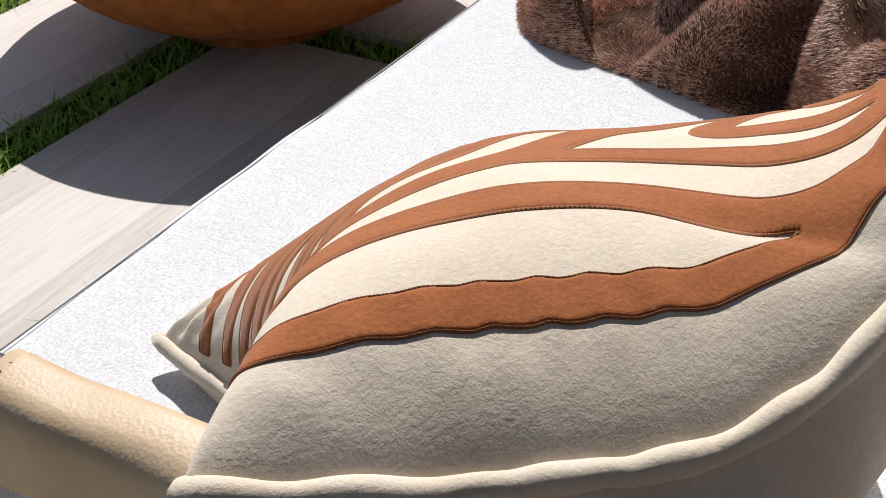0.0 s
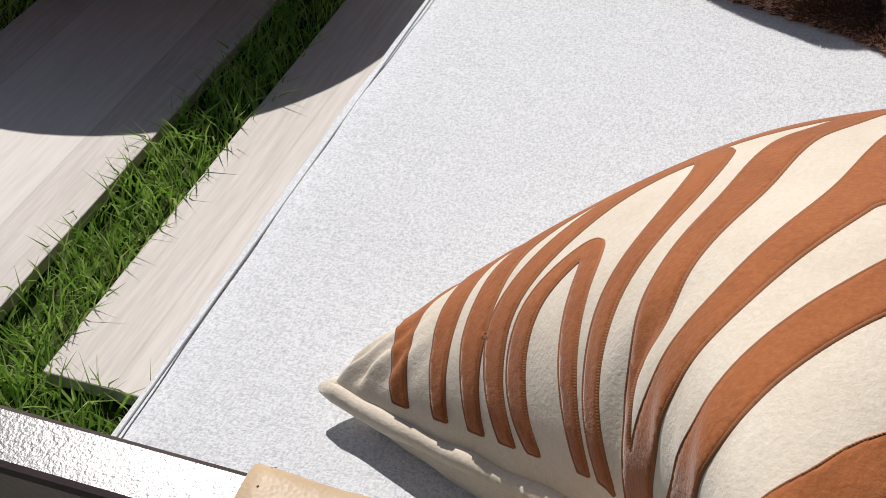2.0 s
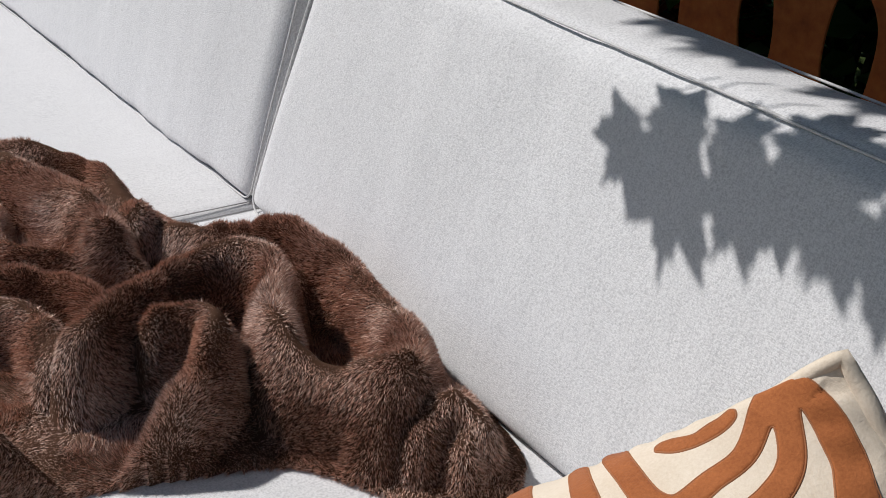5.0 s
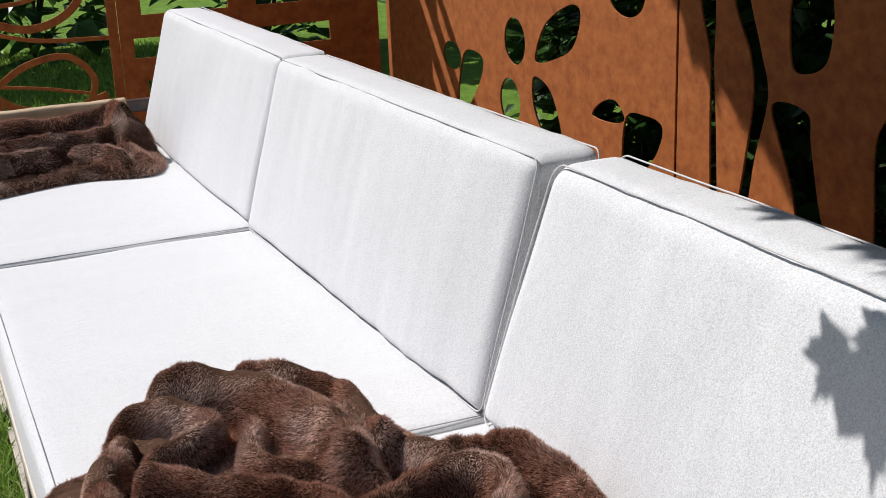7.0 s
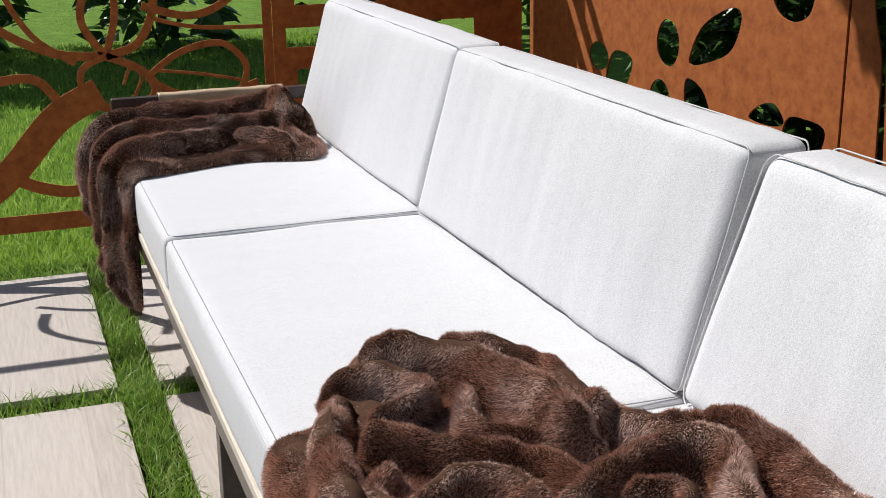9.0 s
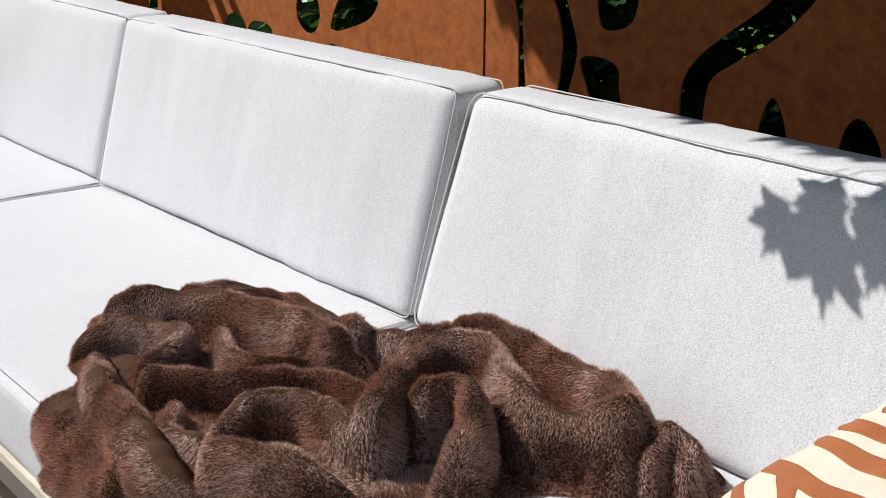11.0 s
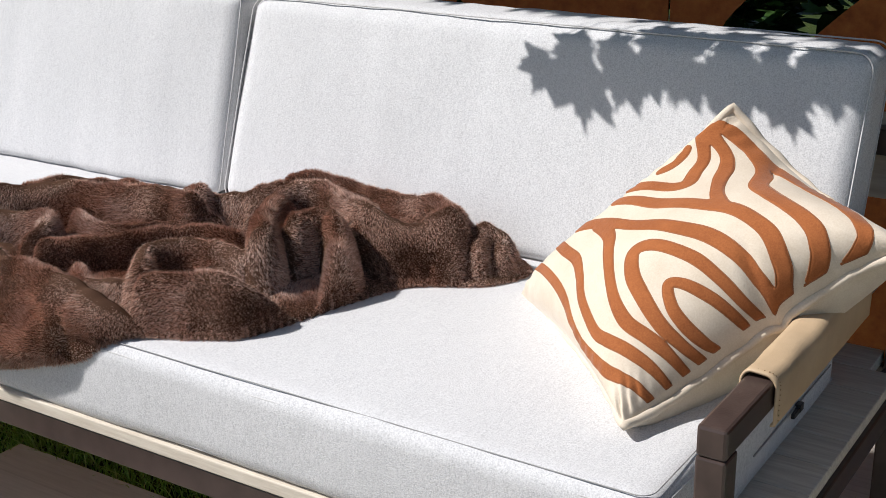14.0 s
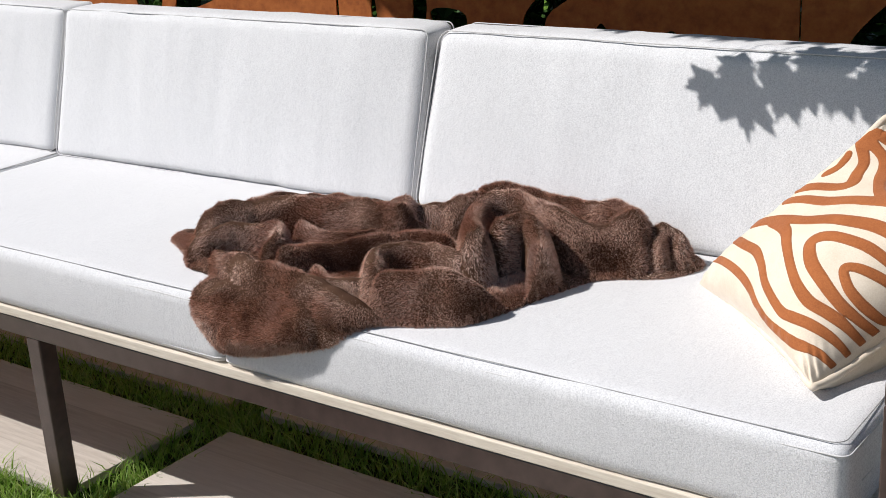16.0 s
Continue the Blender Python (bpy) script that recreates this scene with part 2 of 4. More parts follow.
def cushion_surface(w, d, h, r, bulge, seed, wrinkle=0.004, nx=70, ny=40, nz=10, corner=1.0):
    """A padded box centred on its base: width w (x), depth d (y), height h (z); rounded edges, bulged faces, soft wrinkles."""
    bm = bmesh.new()
    verts = {}

    def at(i, j, k):
        key = (i, j, k)
        if key not in verts:
            s, t, q = 2 * i / nx - 1, 2 * j / ny - 1, 2 * k / nz - 1
            p = Vector((s * w / 2, t * d / 2, q * h / 2))
            c = Vector((max(-w / 2 + r, min(w / 2 - r, p.x)), max(-d / 2 + r, min(d / 2 - r, p.y)), max(-h / 2 + r, min(h / 2 - r, p.z))))
            off = p - c
            if off.length > 1e-6:
                p = c + off.normalized() * r
            f = lambda a: max(0.0, 1 - a * a)
            p.z += bulge[2] * q * (f(s) * f(t)) ** 0.45 if abs(q) > 0.5 else 0
            p.y += bulge[1] * t * (f(s) * f(q)) ** 0.45 if abs(t) > 0.8 else 0
            p.x += bulge[0] * s * (f(t) * f(q)) ** 0.45 if abs(s) > 0.8 else 0
            a = noise.noise(Vector((p.x * 5 + seed * 7.1, p.y * 5, p.z * 5))) * 0.6 + noise.noise(Vector((p.x * 24, p.y * 4 + seed * 3.3, p.z * 5))) * 0.22
            nrm = Vector((s ** 7, t ** 7, q ** 7))
            p += nrm * (wrinkle * a)
            verts[key] = bm.verts.new(p)
        return verts[key]

    for a, b, fixed, flip in ((nx, ny, "z", 0), (nx, nz, "y", 1), (ny, nz, "x", 0)):
        for side in (0, 1):
            for i in range(a):
                for j in range(b):
                    quad = []
                    for u, v in ((i, j), (i + 1, j), (i + 1, j + 1), (i, j + 1)):
                        quad.append(at(u, v, side * nz) if fixed == "z" else at(u, side * ny, v) if fixed == "y" else at(side * nx, u, v))
                    if side ^ (flip == 0):
                        quad.reverse() if fixed != "x" else None
                    bm.faces.new(quad)
    bmesh.ops.recalc_face_normals(bm, faces=bm.faces[:])
    return bm


def loop_points(w, d, r, z, n=10, jitter=0.0, seed=0):
    """A rounded rectangle in the plane z."""
    out = []
    for cx, cy, a0 in ((w / 2 - r, d / 2 - r, 0), (-w / 2 + r, d / 2 - r, 90), (-w / 2 + r, -d / 2 + r, 180), (w / 2 - r, -d / 2 + r, 270)):
        for k in range(n + 1):
            a = radians(a0 + 90 * k / n)
            out.append(Vector((cx + r * math.cos(a), cy + r * math.sin(a), z)))
    full = []
    for i, p in enumerate(out):
        q = out[(i + 1) % len(out)]
        steps = max(1, int((q - p).length / 0.04))
        for k in range(steps):
            v = p.lerp(q, k / steps)
            v.z += jitter * noise.noise(Vector((v.x * 6 + seed, v.y * 6, 0)))
            full.append(v)
    return full


def plate(name, outer, holes, thickness, material, parent=None, label="", at=None):
    """A flat plate in the local x-y plane with cut-outs, from closed outlines."""
    cu = bpy.data.curves.new(name, "CURVE")
    cu.dimensions, cu.fill_mode, cu.extrude = "2D", "BOTH", thickness / 2
    for ring in (outer, *holes):
        sp = cu.splines.new("POLY")
        sp.points.add(len(ring) - 1)
        for p, q in zip(sp.points, ring):
            p.co = (q[0], q[1], 0, 1)
        sp.use_cyclic_u = True
    tmp = bpy.data.objects.new(name, cu)
    scene.collection.objects.link(tmp)
    me = bpy.data.meshes.new_from_object(tmp.evaluated_get(bpy.context.evaluated_depsgraph_get()))
    bpy.data.objects.remove(tmp)
    me.materials.clear()
    weld = bmesh.new()
    weld.from_mesh(me)
    bmesh.ops.remove_doubles(weld, verts=weld.verts[:], dist=0.0004)
    weld.to_mesh(me)
    weld.free()
    me.materials.append(material)
    ob = new(name, me)
    if parent:
        ob.parent = parent
    if at is not None:
        ob.matrix_local = at
    return tagged(ob, label)


# ---- ground ----
gb = bmesh.new()
bmesh.ops.create_grid(gb, x_segments=60, y_segments=60, size=40)
for v in gb.verts:
    v.co.z = -0.03
ground = tagged(part("ground", gb, EARTH), "dark soil and short turf under the paving", "ground", kind="structure")

PITCH_X, PITCH_Y, SLAB_X, SLAB_Y = 1.20, 0.505, 1.09, 0.395
paving = thing("pavement", "large wood-look porcelain slabs with grass joints", "paving", kind="structure")
slab_mesh = None
for i in range(-4, 3):
    for j in range(-7, 4):
        x, y = -1.07 + PITCH_X * i, 0.222 + PITCH_Y * j
        if x < -3.9:
            continue
        if slab_mesh is None:
            first = part("slab", box(-SLAB_X / 2, SLAB_X / 2, -SLAB_Y / 2, SLAB_Y / 2, -0.02, 0.0, 0.002), TILE, paving)
            slab_mesh, ob = first.data, first
        else:
            ob = new("slab", slab_mesh)
            ob.parent = paving
        ob.location = (x, y, 0.002 * math.sin(i * 3.1 + j * 1.7))


def blades(name, spots, height, width, material, lean=0.5, rng=None):
    """Grass: one bent blade of three triangles a spot."""
    verts, faces = [], []
    for x, y, z in spots:
        a = rng.uniform(0, 6.283)
        h = height * rng.uniform(0.45, 1.25)
        w = width * rng.uniform(0.6, 1.3)
        dx, dy = math.cos(a), math.sin(a)
        b = a + rng.uniform(-1.2, 1.2)
        l = lean * h * rng.uniform(0.2, 1.4)
        ox, oy = math.cos(b) * l, math.sin(b) * l
        n = len(verts)
        verts += [(x - dx * w, y - dy * w, z), (x + dx * w, y + dy * w, z),
                  (x + ox * 0.35 + dx * w * 0.7, y + oy * 0.35 + dy * w * 0.7, z + h * 0.6), (x + ox * 0.35 - dx * w * 0.7, y + oy * 0.35 - dy * w * 0.7, z + h * 0.6),
                  (x + ox, y + oy, z + h)]
        faces += [(n, n + 1, n + 2, n + 3), (n + 3, n + 2, n + 4)]
    return mesh_of(name, verts, faces, material, smooth=False)


rng = random.Random(4)
spots = []
gap_y, gap_x = PITCH_Y - SLAB_Y, PITCH_X - SLAB_X
for j in range(-5, 4):
    y0 = 0.222 + PITCH_Y * (j + 0.5)
    for k in range(6500 if -3 <= j <= 1 else 3000):
        clump = rng.uniform(-0.85, 0.85)
        spots.append((rng.uniform(-3.9, 0.9), y0 + clump * gap_y * 0.60, -0.03))
for i in range(-3, 2):
    x0 = -1.07 + PITCH_X * (i + 0.5)
    for k in range(4200):
        spots.append((x0 + rng.uniform(-0.5, 0.5) * gap_x * 1.15, rng.uniform(-2.2, 1.3), -0.03))
turf = tagged(part("joint_grass", blades("joint_grass", spots, 0.054, 0.0021, GRASS, 0.95, rng), GRASS), "green grass growing in the joints between the slabs", "grass", kind="stuff")
lb = bmesh.new()
bmesh.ops.create_grid(lb, x_segments=40, y_segments=40, size=1)
for v in lb.verts:
    v.co = (-4.16 + (v.co.x - 1) * 8, v.co.y * 12 - 1, -0.022 + 0.006 * noise.noise(v.co * 5))
tagged(part("lawn_ground", lb, TURF), "bright green lawn ground", "lawn", kind="structure")
spots = [(-4.17 - 6 * rng.random() ** 1.6, rng.uniform(-5, 2.6), -0.03) for _ in range(110000)]
lawn = tagged(part("lawn", blades("lawn", spots, 0.05, 0.004, LAWN, 0.7, rng), LAWN), "bright sunlit mown lawn behind the screens", "lawn", kind="stuff")

# ---- sofa ----
W, SEAT, DEPTH = 1.15, 0.57, 0.66
RAIL = 0.44
sofa = thing("sofa_frame", "dark brown metal sofa frame with pale slatted wooden deck", "sofa", (-1.725, 0.3, 0))
S = Matrix.Translation((1.725, -0.3, 0))


def at_sofa(name, bm, material, label="", smooth=False):
    bm.transform(S)
    return part(name, bm, material, sofa, label, smooth)


at_sofa("front_rail", box(-3.50, 0.070, -0.002, 0.028, RAIL - 0.062, RAIL - 0.020), METAL)
at_sofa("back_rail", box(-3.50, 0.075, 0.805, 0.835, RAIL - 0.062, RAIL - 0.020), METAL)
for x0 in (-3.51, 0.036):
    at_sofa("side_rail", box(x0, x0 + 0.042, 0.0285, 0.8045, RAIL - 0.062, RAIL - 0.020), METAL)
    at_sofa("front_post", box(x0, x0 + 0.034, 0.006, 0.042, 0, 0.6375, 0.003), METAL)
    at_sofa("rear_post", box(x0, x0 + 0.042, 0.80, 0.845, 0, 0.80, 0.004), METAL)
    at_sofa("arm_bar", box(x0, x0 + 0.034, 0.006, 0.7995, 0.638, 0.674, 0.004), METAL)
for x0 in (-1.735, ):
    at_sofa("leg", box(x0, x0 + 0.042, -0.0015, 0.040, 0, RAIL - 0.0625), METAL)
    at_sofa("rear_leg", box(x0, x0 + 0.042, 0.806, 0.834, 0, RAIL - 0.0625), METAL)
at_sofa("back_bar", box(-3.467, 0.031, 0.805, 0.84, 0.76, 0.80), METAL)
at_sofa("back_board", box(-3.52, 0.085, 0.846, 0.862, 0.68, 0.815, 0.003), PALE, "pale wooden board across the back")
# deck of pale boards
n_boards = 10
for k in range(n_boards):
    y0 = -0.005 + k * 0.083
    at_sofa("deck_board", box(-3.467 - (0.04 if 0 < k < n_boards - 1 else 0), 0.031 + (0.04 if 0 < k < n_boards - 1 else 0), y0, y0 + 0.081, RAIL - 0.0195, RAIL, 0.002), PALE)


def sleeve(x0, label):
    """A leather sleeve wrapped round the arm bar, with a stitched end."""
    verts, faces = [], []
    prof = []
    x1, zb, zt, r = x0 + 0.034, 0.622, 0.6785, 0.012
    a, b = x0 - 0.0025, x1 + 0.0025
    for p in ((a, zb), (a, zt - r)):
        prof.append(p)
    for k in range(1, 7):
        w = math.pi / 2 * k / 6
        prof.append((a + r - r * math.cos(w), zt - r + r * math.sin(w)))
    for k in range(0, 7):
        w = math.pi / 2 * k / 6
        prof.append((b - r + r * math.sin(w), zt - r + r * math.cos(w)))
    prof.append((b, zb))
    m = len(prof)
    inner = [(x0 + 0.0005 if p[0] < (a + b) / 2 else x1 - 0.0005, zb) for p in (prof[0], prof[-1])]
    ny = 40
    for j in range(ny + 1):
        y = 0.143 + (0.52 - 0.143) * j / ny
        for i, (x, z) in enumerate(prof):
            wob = 0.0022 * noise.noise(Vector((x * 40, y * 18, z * 40)))
            verts.append((x + (wob if x > x0 + 0.02 else -wob), y, z + wob))
        for x, z in inner:
            verts.append((x, y, z))
    s = m + 2
    for j in range(ny):
        for i in range(m - 1):
            faces.append((j * s + i, j * s + i + 1, (j + 1) * s + i + 1, (j + 1) * s + i))
        faces.append((j * s + m, j * s, (j + 1) * s, (j + 1) * s + m))
        faces.append((j * s + m - 1, j * s + m + 1, (j + 1) * s + m + 1, (j + 1) * s + m - 1))
    verts = [S @ Vector(v) for v in verts]
    me = mesh_of("arm_sleeve", verts, faces, LEATHER)
    ob = part("arm_sleeve", me, LEATHER, sofa, label)
    mod = ob.modifiers.new("thickness", "SOLIDIFY")
    mod.thickness, mod.offset = 0.003, 1
    stitches = bmesh.new()
    for i in range(len(prof) - 1):
        p, q = Vector((prof[i][0], 0.150, prof[i][1])), Vector((prof[i + 1][0], 0.150, prof[i + 1][1]))
        steps = max(1, int((q - p).length / 0.006))
        for k in range(steps):
            c = S @ p.lerp(q, (k + 0.5) / steps)
            out = (q - p).cross(Vector((0, 1, 0))).normalized() * -0.0036
            bmesh.ops.create_icosphere(stitches, subdivisions=1, radius=0.0008, matrix=Matrix.Translation(c - out))
    part("stitching", stitches, TAN_THREAD, ob)
    return ob


sleeve(0.036, "tan leather sleeve wrapped round the arm bar")
sleeve(-3.51, "tan leather sleeve wrapped round the arm bar")


def padded(name, size, r, bulge, seed, label, group, pose_m, wrinkle, seam_z, shear=None):
    w, d, h = size
    bm = cushion_surface(w, d, h, r, bulge, seed, wrinkle)
    if shear is not None:
        bm.transform(shear)
    ob = part(name, bm, FABRIC, None, "", True)
    tagged(ob, label, "cushion", group)
    ob.matrix_world = pose_m
    for z in seam_z:
        ring = loop_points(w + 0.001, d + 0.001, r * 1.2, z, 8, 0.004, seed)
        ring = [shear @ p for p in ring] if shear is not None else ring
        part("piping", mesh_of("piping", *tube(ring, 0.0014, True, 6), PIPING), PIPING, ob)
    if shear is None:
        ring = loop_points(w - 0.020, d - 0.020, 0.02, h / 2 + 0.0006, 8, 0.0008, seed)
        part("seam", mesh_of("seam", *tube(ring, 0.0008, True, 6), SEAM), SEAM, ob, "fine grey seam round the top edge")
    return ob


for k in range(3):
    x = -W * (k + 0.5)
    padded("seat_cushion", (W - 0.006, DEPTH, SEAT - RAIL), 0.013, (0.004, 0.006, 0.006), k + 1,
           "flat off-white woven seat cushion on the slatted deck", "seat cushions", pose(x, DEPTH / 2 - 0.0, (SEAT + RAIL) / 2 - 0.002), 0.004, (0.052, -0.052))
zip_end = next(ob for ob in scene.objects if ob.name == "seat_cushion")
inv_z = zip_end.matrix_world.inverted()
for name, spec in (("zip_tape", (0.0015, 0.0035, 0.30, 0.62, 0.487, 0.4895)), ("zip_slider", (0.0015, 0.010, 0.462, 0.476, 0.481, 0.492)), ("zip_pull", (0.004, 0.009, 0.440, 0.463, 0.480, 0.488))):
    bm = box(*spec, 0.0006)
    bm.transform(inv_z)
    part(name, bm, SEAM if name == "zip_tape" else BLACK, zip_end, "" if name == "zip_tape" else "black metal zip slider")
BACK_H, BACK_D = 0.360, 0.112
for k, (fwd, side, lean, turn) in enumerate(((0.008, 0.004, 0.36, 0.0), (0.0, -0.004, 0.29, 1.6), (-0.012, -0.014, 0.29, 0.6))):
    # a slanted block: the face leans back while its top stays level
    h = BACK_H - (0.002 if k == 0 else 0)
    slant = Matrix(((1, 0, 0, 0), (0, lean, -1, 0), (0, 1, 0, 0), (0, 0, 0, 1)))
    padded("back_cushion", (W - (0.008 if k == 0 else 0.014), h, BACK_D), 0.015 if k else 0.024, (0.004, 0.006, 0.012), k + 11,
           "upright off-white woven back cushion with piped edges", "back cushions",
           pose(-W * (k + 0.5) + side, 0.572 + fwd + BACK_D / 2 + lean * h / 2, SEAT + 0.002 + h / 2, 0, 0, turn), 0.008, (0.050, -0.050), slant)

# ---- fences ----
FY, FX = 1.585, -4.08


def oval(cx, cz, a, b, turn=0, n=28):
    c, s = math.cos(radians(turn)), math.sin(radians(turn))
    return [(cx + a * math.cos(w) * c - b * math.sin(w) * s, cz + a * math.cos(w) * s + b * math.sin(w) * c) for w in (2 * math.pi * k / n for k in range(n))]


def rings(*ctrl):
    return [(p.x, p.y) for p in smooth_line([(x, z, 0) for x, z in ctrl], 8, True)]


wall_at = pose(0, FY, 0, 90, 0, 0)
fence_back = thing("corten_screen", "rust-brown corten steel garden screen with flower cut-outs", "screen", (-3.0, FY, 0))


def screen(parent, outer, holes, at, label=""):
    inv = Matrix.Translation(parent.location).inverted()
    if at is wall_at:
        outer, holes = [(max(x * 1.03 - 0.05, -4.07), z * 1.03) for x, z in outer], [[(x * 1.03 - 0.05, z * 1.03 + 0.003) for x, z in ring] for ring in holes]
    return plate("panel", outer, holes, 0.006, CORTEN, parent, label, inv @ at)


TOP = 1.56
screen(fence_back, [(-4.075, 0.02), (-2.075, 0.02), (-2.045, TOP), (-4.075, TOP)], [
    oval(-2.885, 0.775, 0.066, 0.068), rings((-2.76, 0.735), (-2.70, 0.84), (-2.56, 0.905), (-2.50, 0.89), (-2.54, 0.80), (-2.64, 0.755)),
    oval(-2.925, 0.595, 0.066, 0.07), rings((-2.77, 0.69), (-2.67, 0.66), (-2.61, 0.54), (-2.66, 0.50), (-2.74, 0.55), (-2.78, 0.62)),
    rings((-2.36, 0.98), (-2.34, 0.92), (-2.27, 0.90), (-2.20, 0.93), (-2.19, 1.02), (-2.27, 1.06)),
    rings((-2.445, 0.635), (-2.40, 0.675), (-2.33, 0.69), (-2.285, 0.65), (-2.35, 0.63)),
    rings((-2.28, 0.655), (-2.19, 0.675), (-2.115, 0.66), (-2.14, 0.59), (-2.22, 0.52), (-2.295, 0.52)),
    oval(-3.335, 0.68, 0.07, 0.045), rings((-3.25, 0.69), (-3.17, 0.715), (-3.10, 0.69), (-3.15, 0.60), (-3.27, 0.50), (-3.30, 0.55)),
    oval(-2.55, 1.25, 0.10, 0.05, 40), oval(-2.75, 1.2, 0.09, 0.05, -50), oval(-3.2, 1.15, 0.11, 0.05, 20),
], wall_at)
fence_mid = thing("corten_screen", "rust-brown corten steel screen cut into wavy stripes", "screen", (-1.5, FY, 0))
screen(fence_mid, [(-2.065, 0.02), (-0.62, 0.02), (-0.62, TOP), (-2.035, TOP)], [
    rings((-1.975, 1.10), (-1.965, 0.96), (-1.93, 0.85), (-1.925, 0.69), (-1.92, 0.5), (-1.92, 0.35), (-1.89, 0.35), (-1.892, 0.53), (-1.90, 0.7), (-1.91, 0.83), (-1.908, 0.97), (-1.93, 1.1)),
    rings((-1.87, 1.10), (-1.84, 0.97), (-1.785, 0.87), (-1.772, 0.78), (-1.80, 0.62), (-1.83, 0.48), (-1.80, 0.46), (-1.76, 0.65), (-1.72, 0.79), (-1.745, 0.88), (-1.785, 0.98), (-1.82, 1.1)),
    rings((-1.655, 1.0), (-1.65, 0.87), (-1.60, 0.855), (-1.54, 0.89), (-1.53, 1.0), (-1.59, 1.05)),
    rings((-1.71, 0.775), (-1.66, 0.79), (-1.59, 0.775), (-1.58, 0.72), (-1.55, 0.60), (-1.50, 0.45), (-1.58, 0.45), (-1.64, 0.62), (-1.69, 0.72)),
    rings((-1.08, 1.06), (-1.18, 0.955), (-1.30, 0.87), (-1.37, 0.81), (-1.40, 0.75), (-1.395, 0.62), (-1.38, 0.45), (-1.33, 0.45), (-1.335, 0.62), (-1.33, 0.74), (-1.31, 0.79), (-1.25, 0.83), (-1.14, 0.90), (-1.05, 1.0)),
    rings((-1.19, 0.62), (-1.185, 0.72), (-1.155, 0.77), (-1.12, 0.71), (-1.11, 0.6), (-1.15, 0.52)),
    rings((-1.0, 0.60), (-0.99, 0.72), (-0.95, 0.76), (-0.90, 0.70), (-0.91, 0.58), (-0.95, 0.52)),
], wall_at)
fence_right = thing("corten_screen", "plain rust-brown corten steel garden screen", "screen", (0.4, FY, 0))
screen(fence_right, [(-0.615, 0.02), (2.6, 0.02), (2.6, TOP), (-0.615, TOP)], [
    rings((-0.5, 0.75), (-0.3, 0.95), (-0.1, 1.1), (-0.05, 1.0), (-0.25, 0.8), (-0.42, 0.65)), oval(0.35, 0.9, 0.12, 0.06, 35), oval(0.75, 0.75, 0.05, 0.16)], wall_at)

side_at = pose(FX, 0, 0, 90, 0, 90)
fence_side = thing("corten_screen", "shaded rust-brown corten lattice screen with rectangular openings", "screen", (FX, 1.0, 0))
slots = []
for r in range(10):
    z0 = 0.13 + r * 0.145
    widths = (0.20, 0.30, 0.16, 0.26)
    y = 0.70 if r % 2 else 0.665
    for k in range(2):
        a = y + k * 0.40
        w = widths[(r + k) % 4]
        slots.append([(a, z0), (min(a + w, 1.5), z0), (min(a + w, 1.5), z0 + 0.068), (a, z0 + 0.068)])
screen(fence_side, [(0.62, 0.02), (1.552, 0.02), (1.552, TOP), (0.62, TOP)], slots, side_at)

ornate = thing("ornate_screen", "rust-brown corten screen with curling flower tracery", "screen", (FX, -0.6, 0))


def band(ctrl, w, steps=10):
    line = smooth_line([(y, z, 0) for y, z in ctrl], steps)
    left, right = [], []
    for i, p in enumerate(line):
        t = (line[min(i + 1, len(line) - 1)] - line[max(i - 1, 0)]).normalized()
        n = Vector((-t.y, t.x, 0))
        left.append(p + n * w / 2)
        right.append(p - n * w / 2)
    return [(p.x, p.y) for p in left + right[::-1]]


inv_o = Matrix.Translation(ornate.location).inverted()


def tracery(ctrl, w, layer=0):
    plate("band", band(ctrl, w), [], 0.006, CORTEN, ornate, "", inv_o @ pose(FX + 0.0005 * layer, 0, 0, 90, 0, 90))


plate("panel_frame", [(-1.62, 0.14), (0.618, 0.14), (0.618, 1.2), (-1.62, 1.2)], [[(-1.57, 0.20), (0.585, 0.20), (0.585, 1.14), (-1.57, 1.14)]], 0.006, CORTEN, ornate, "", inv_o @ side_at)
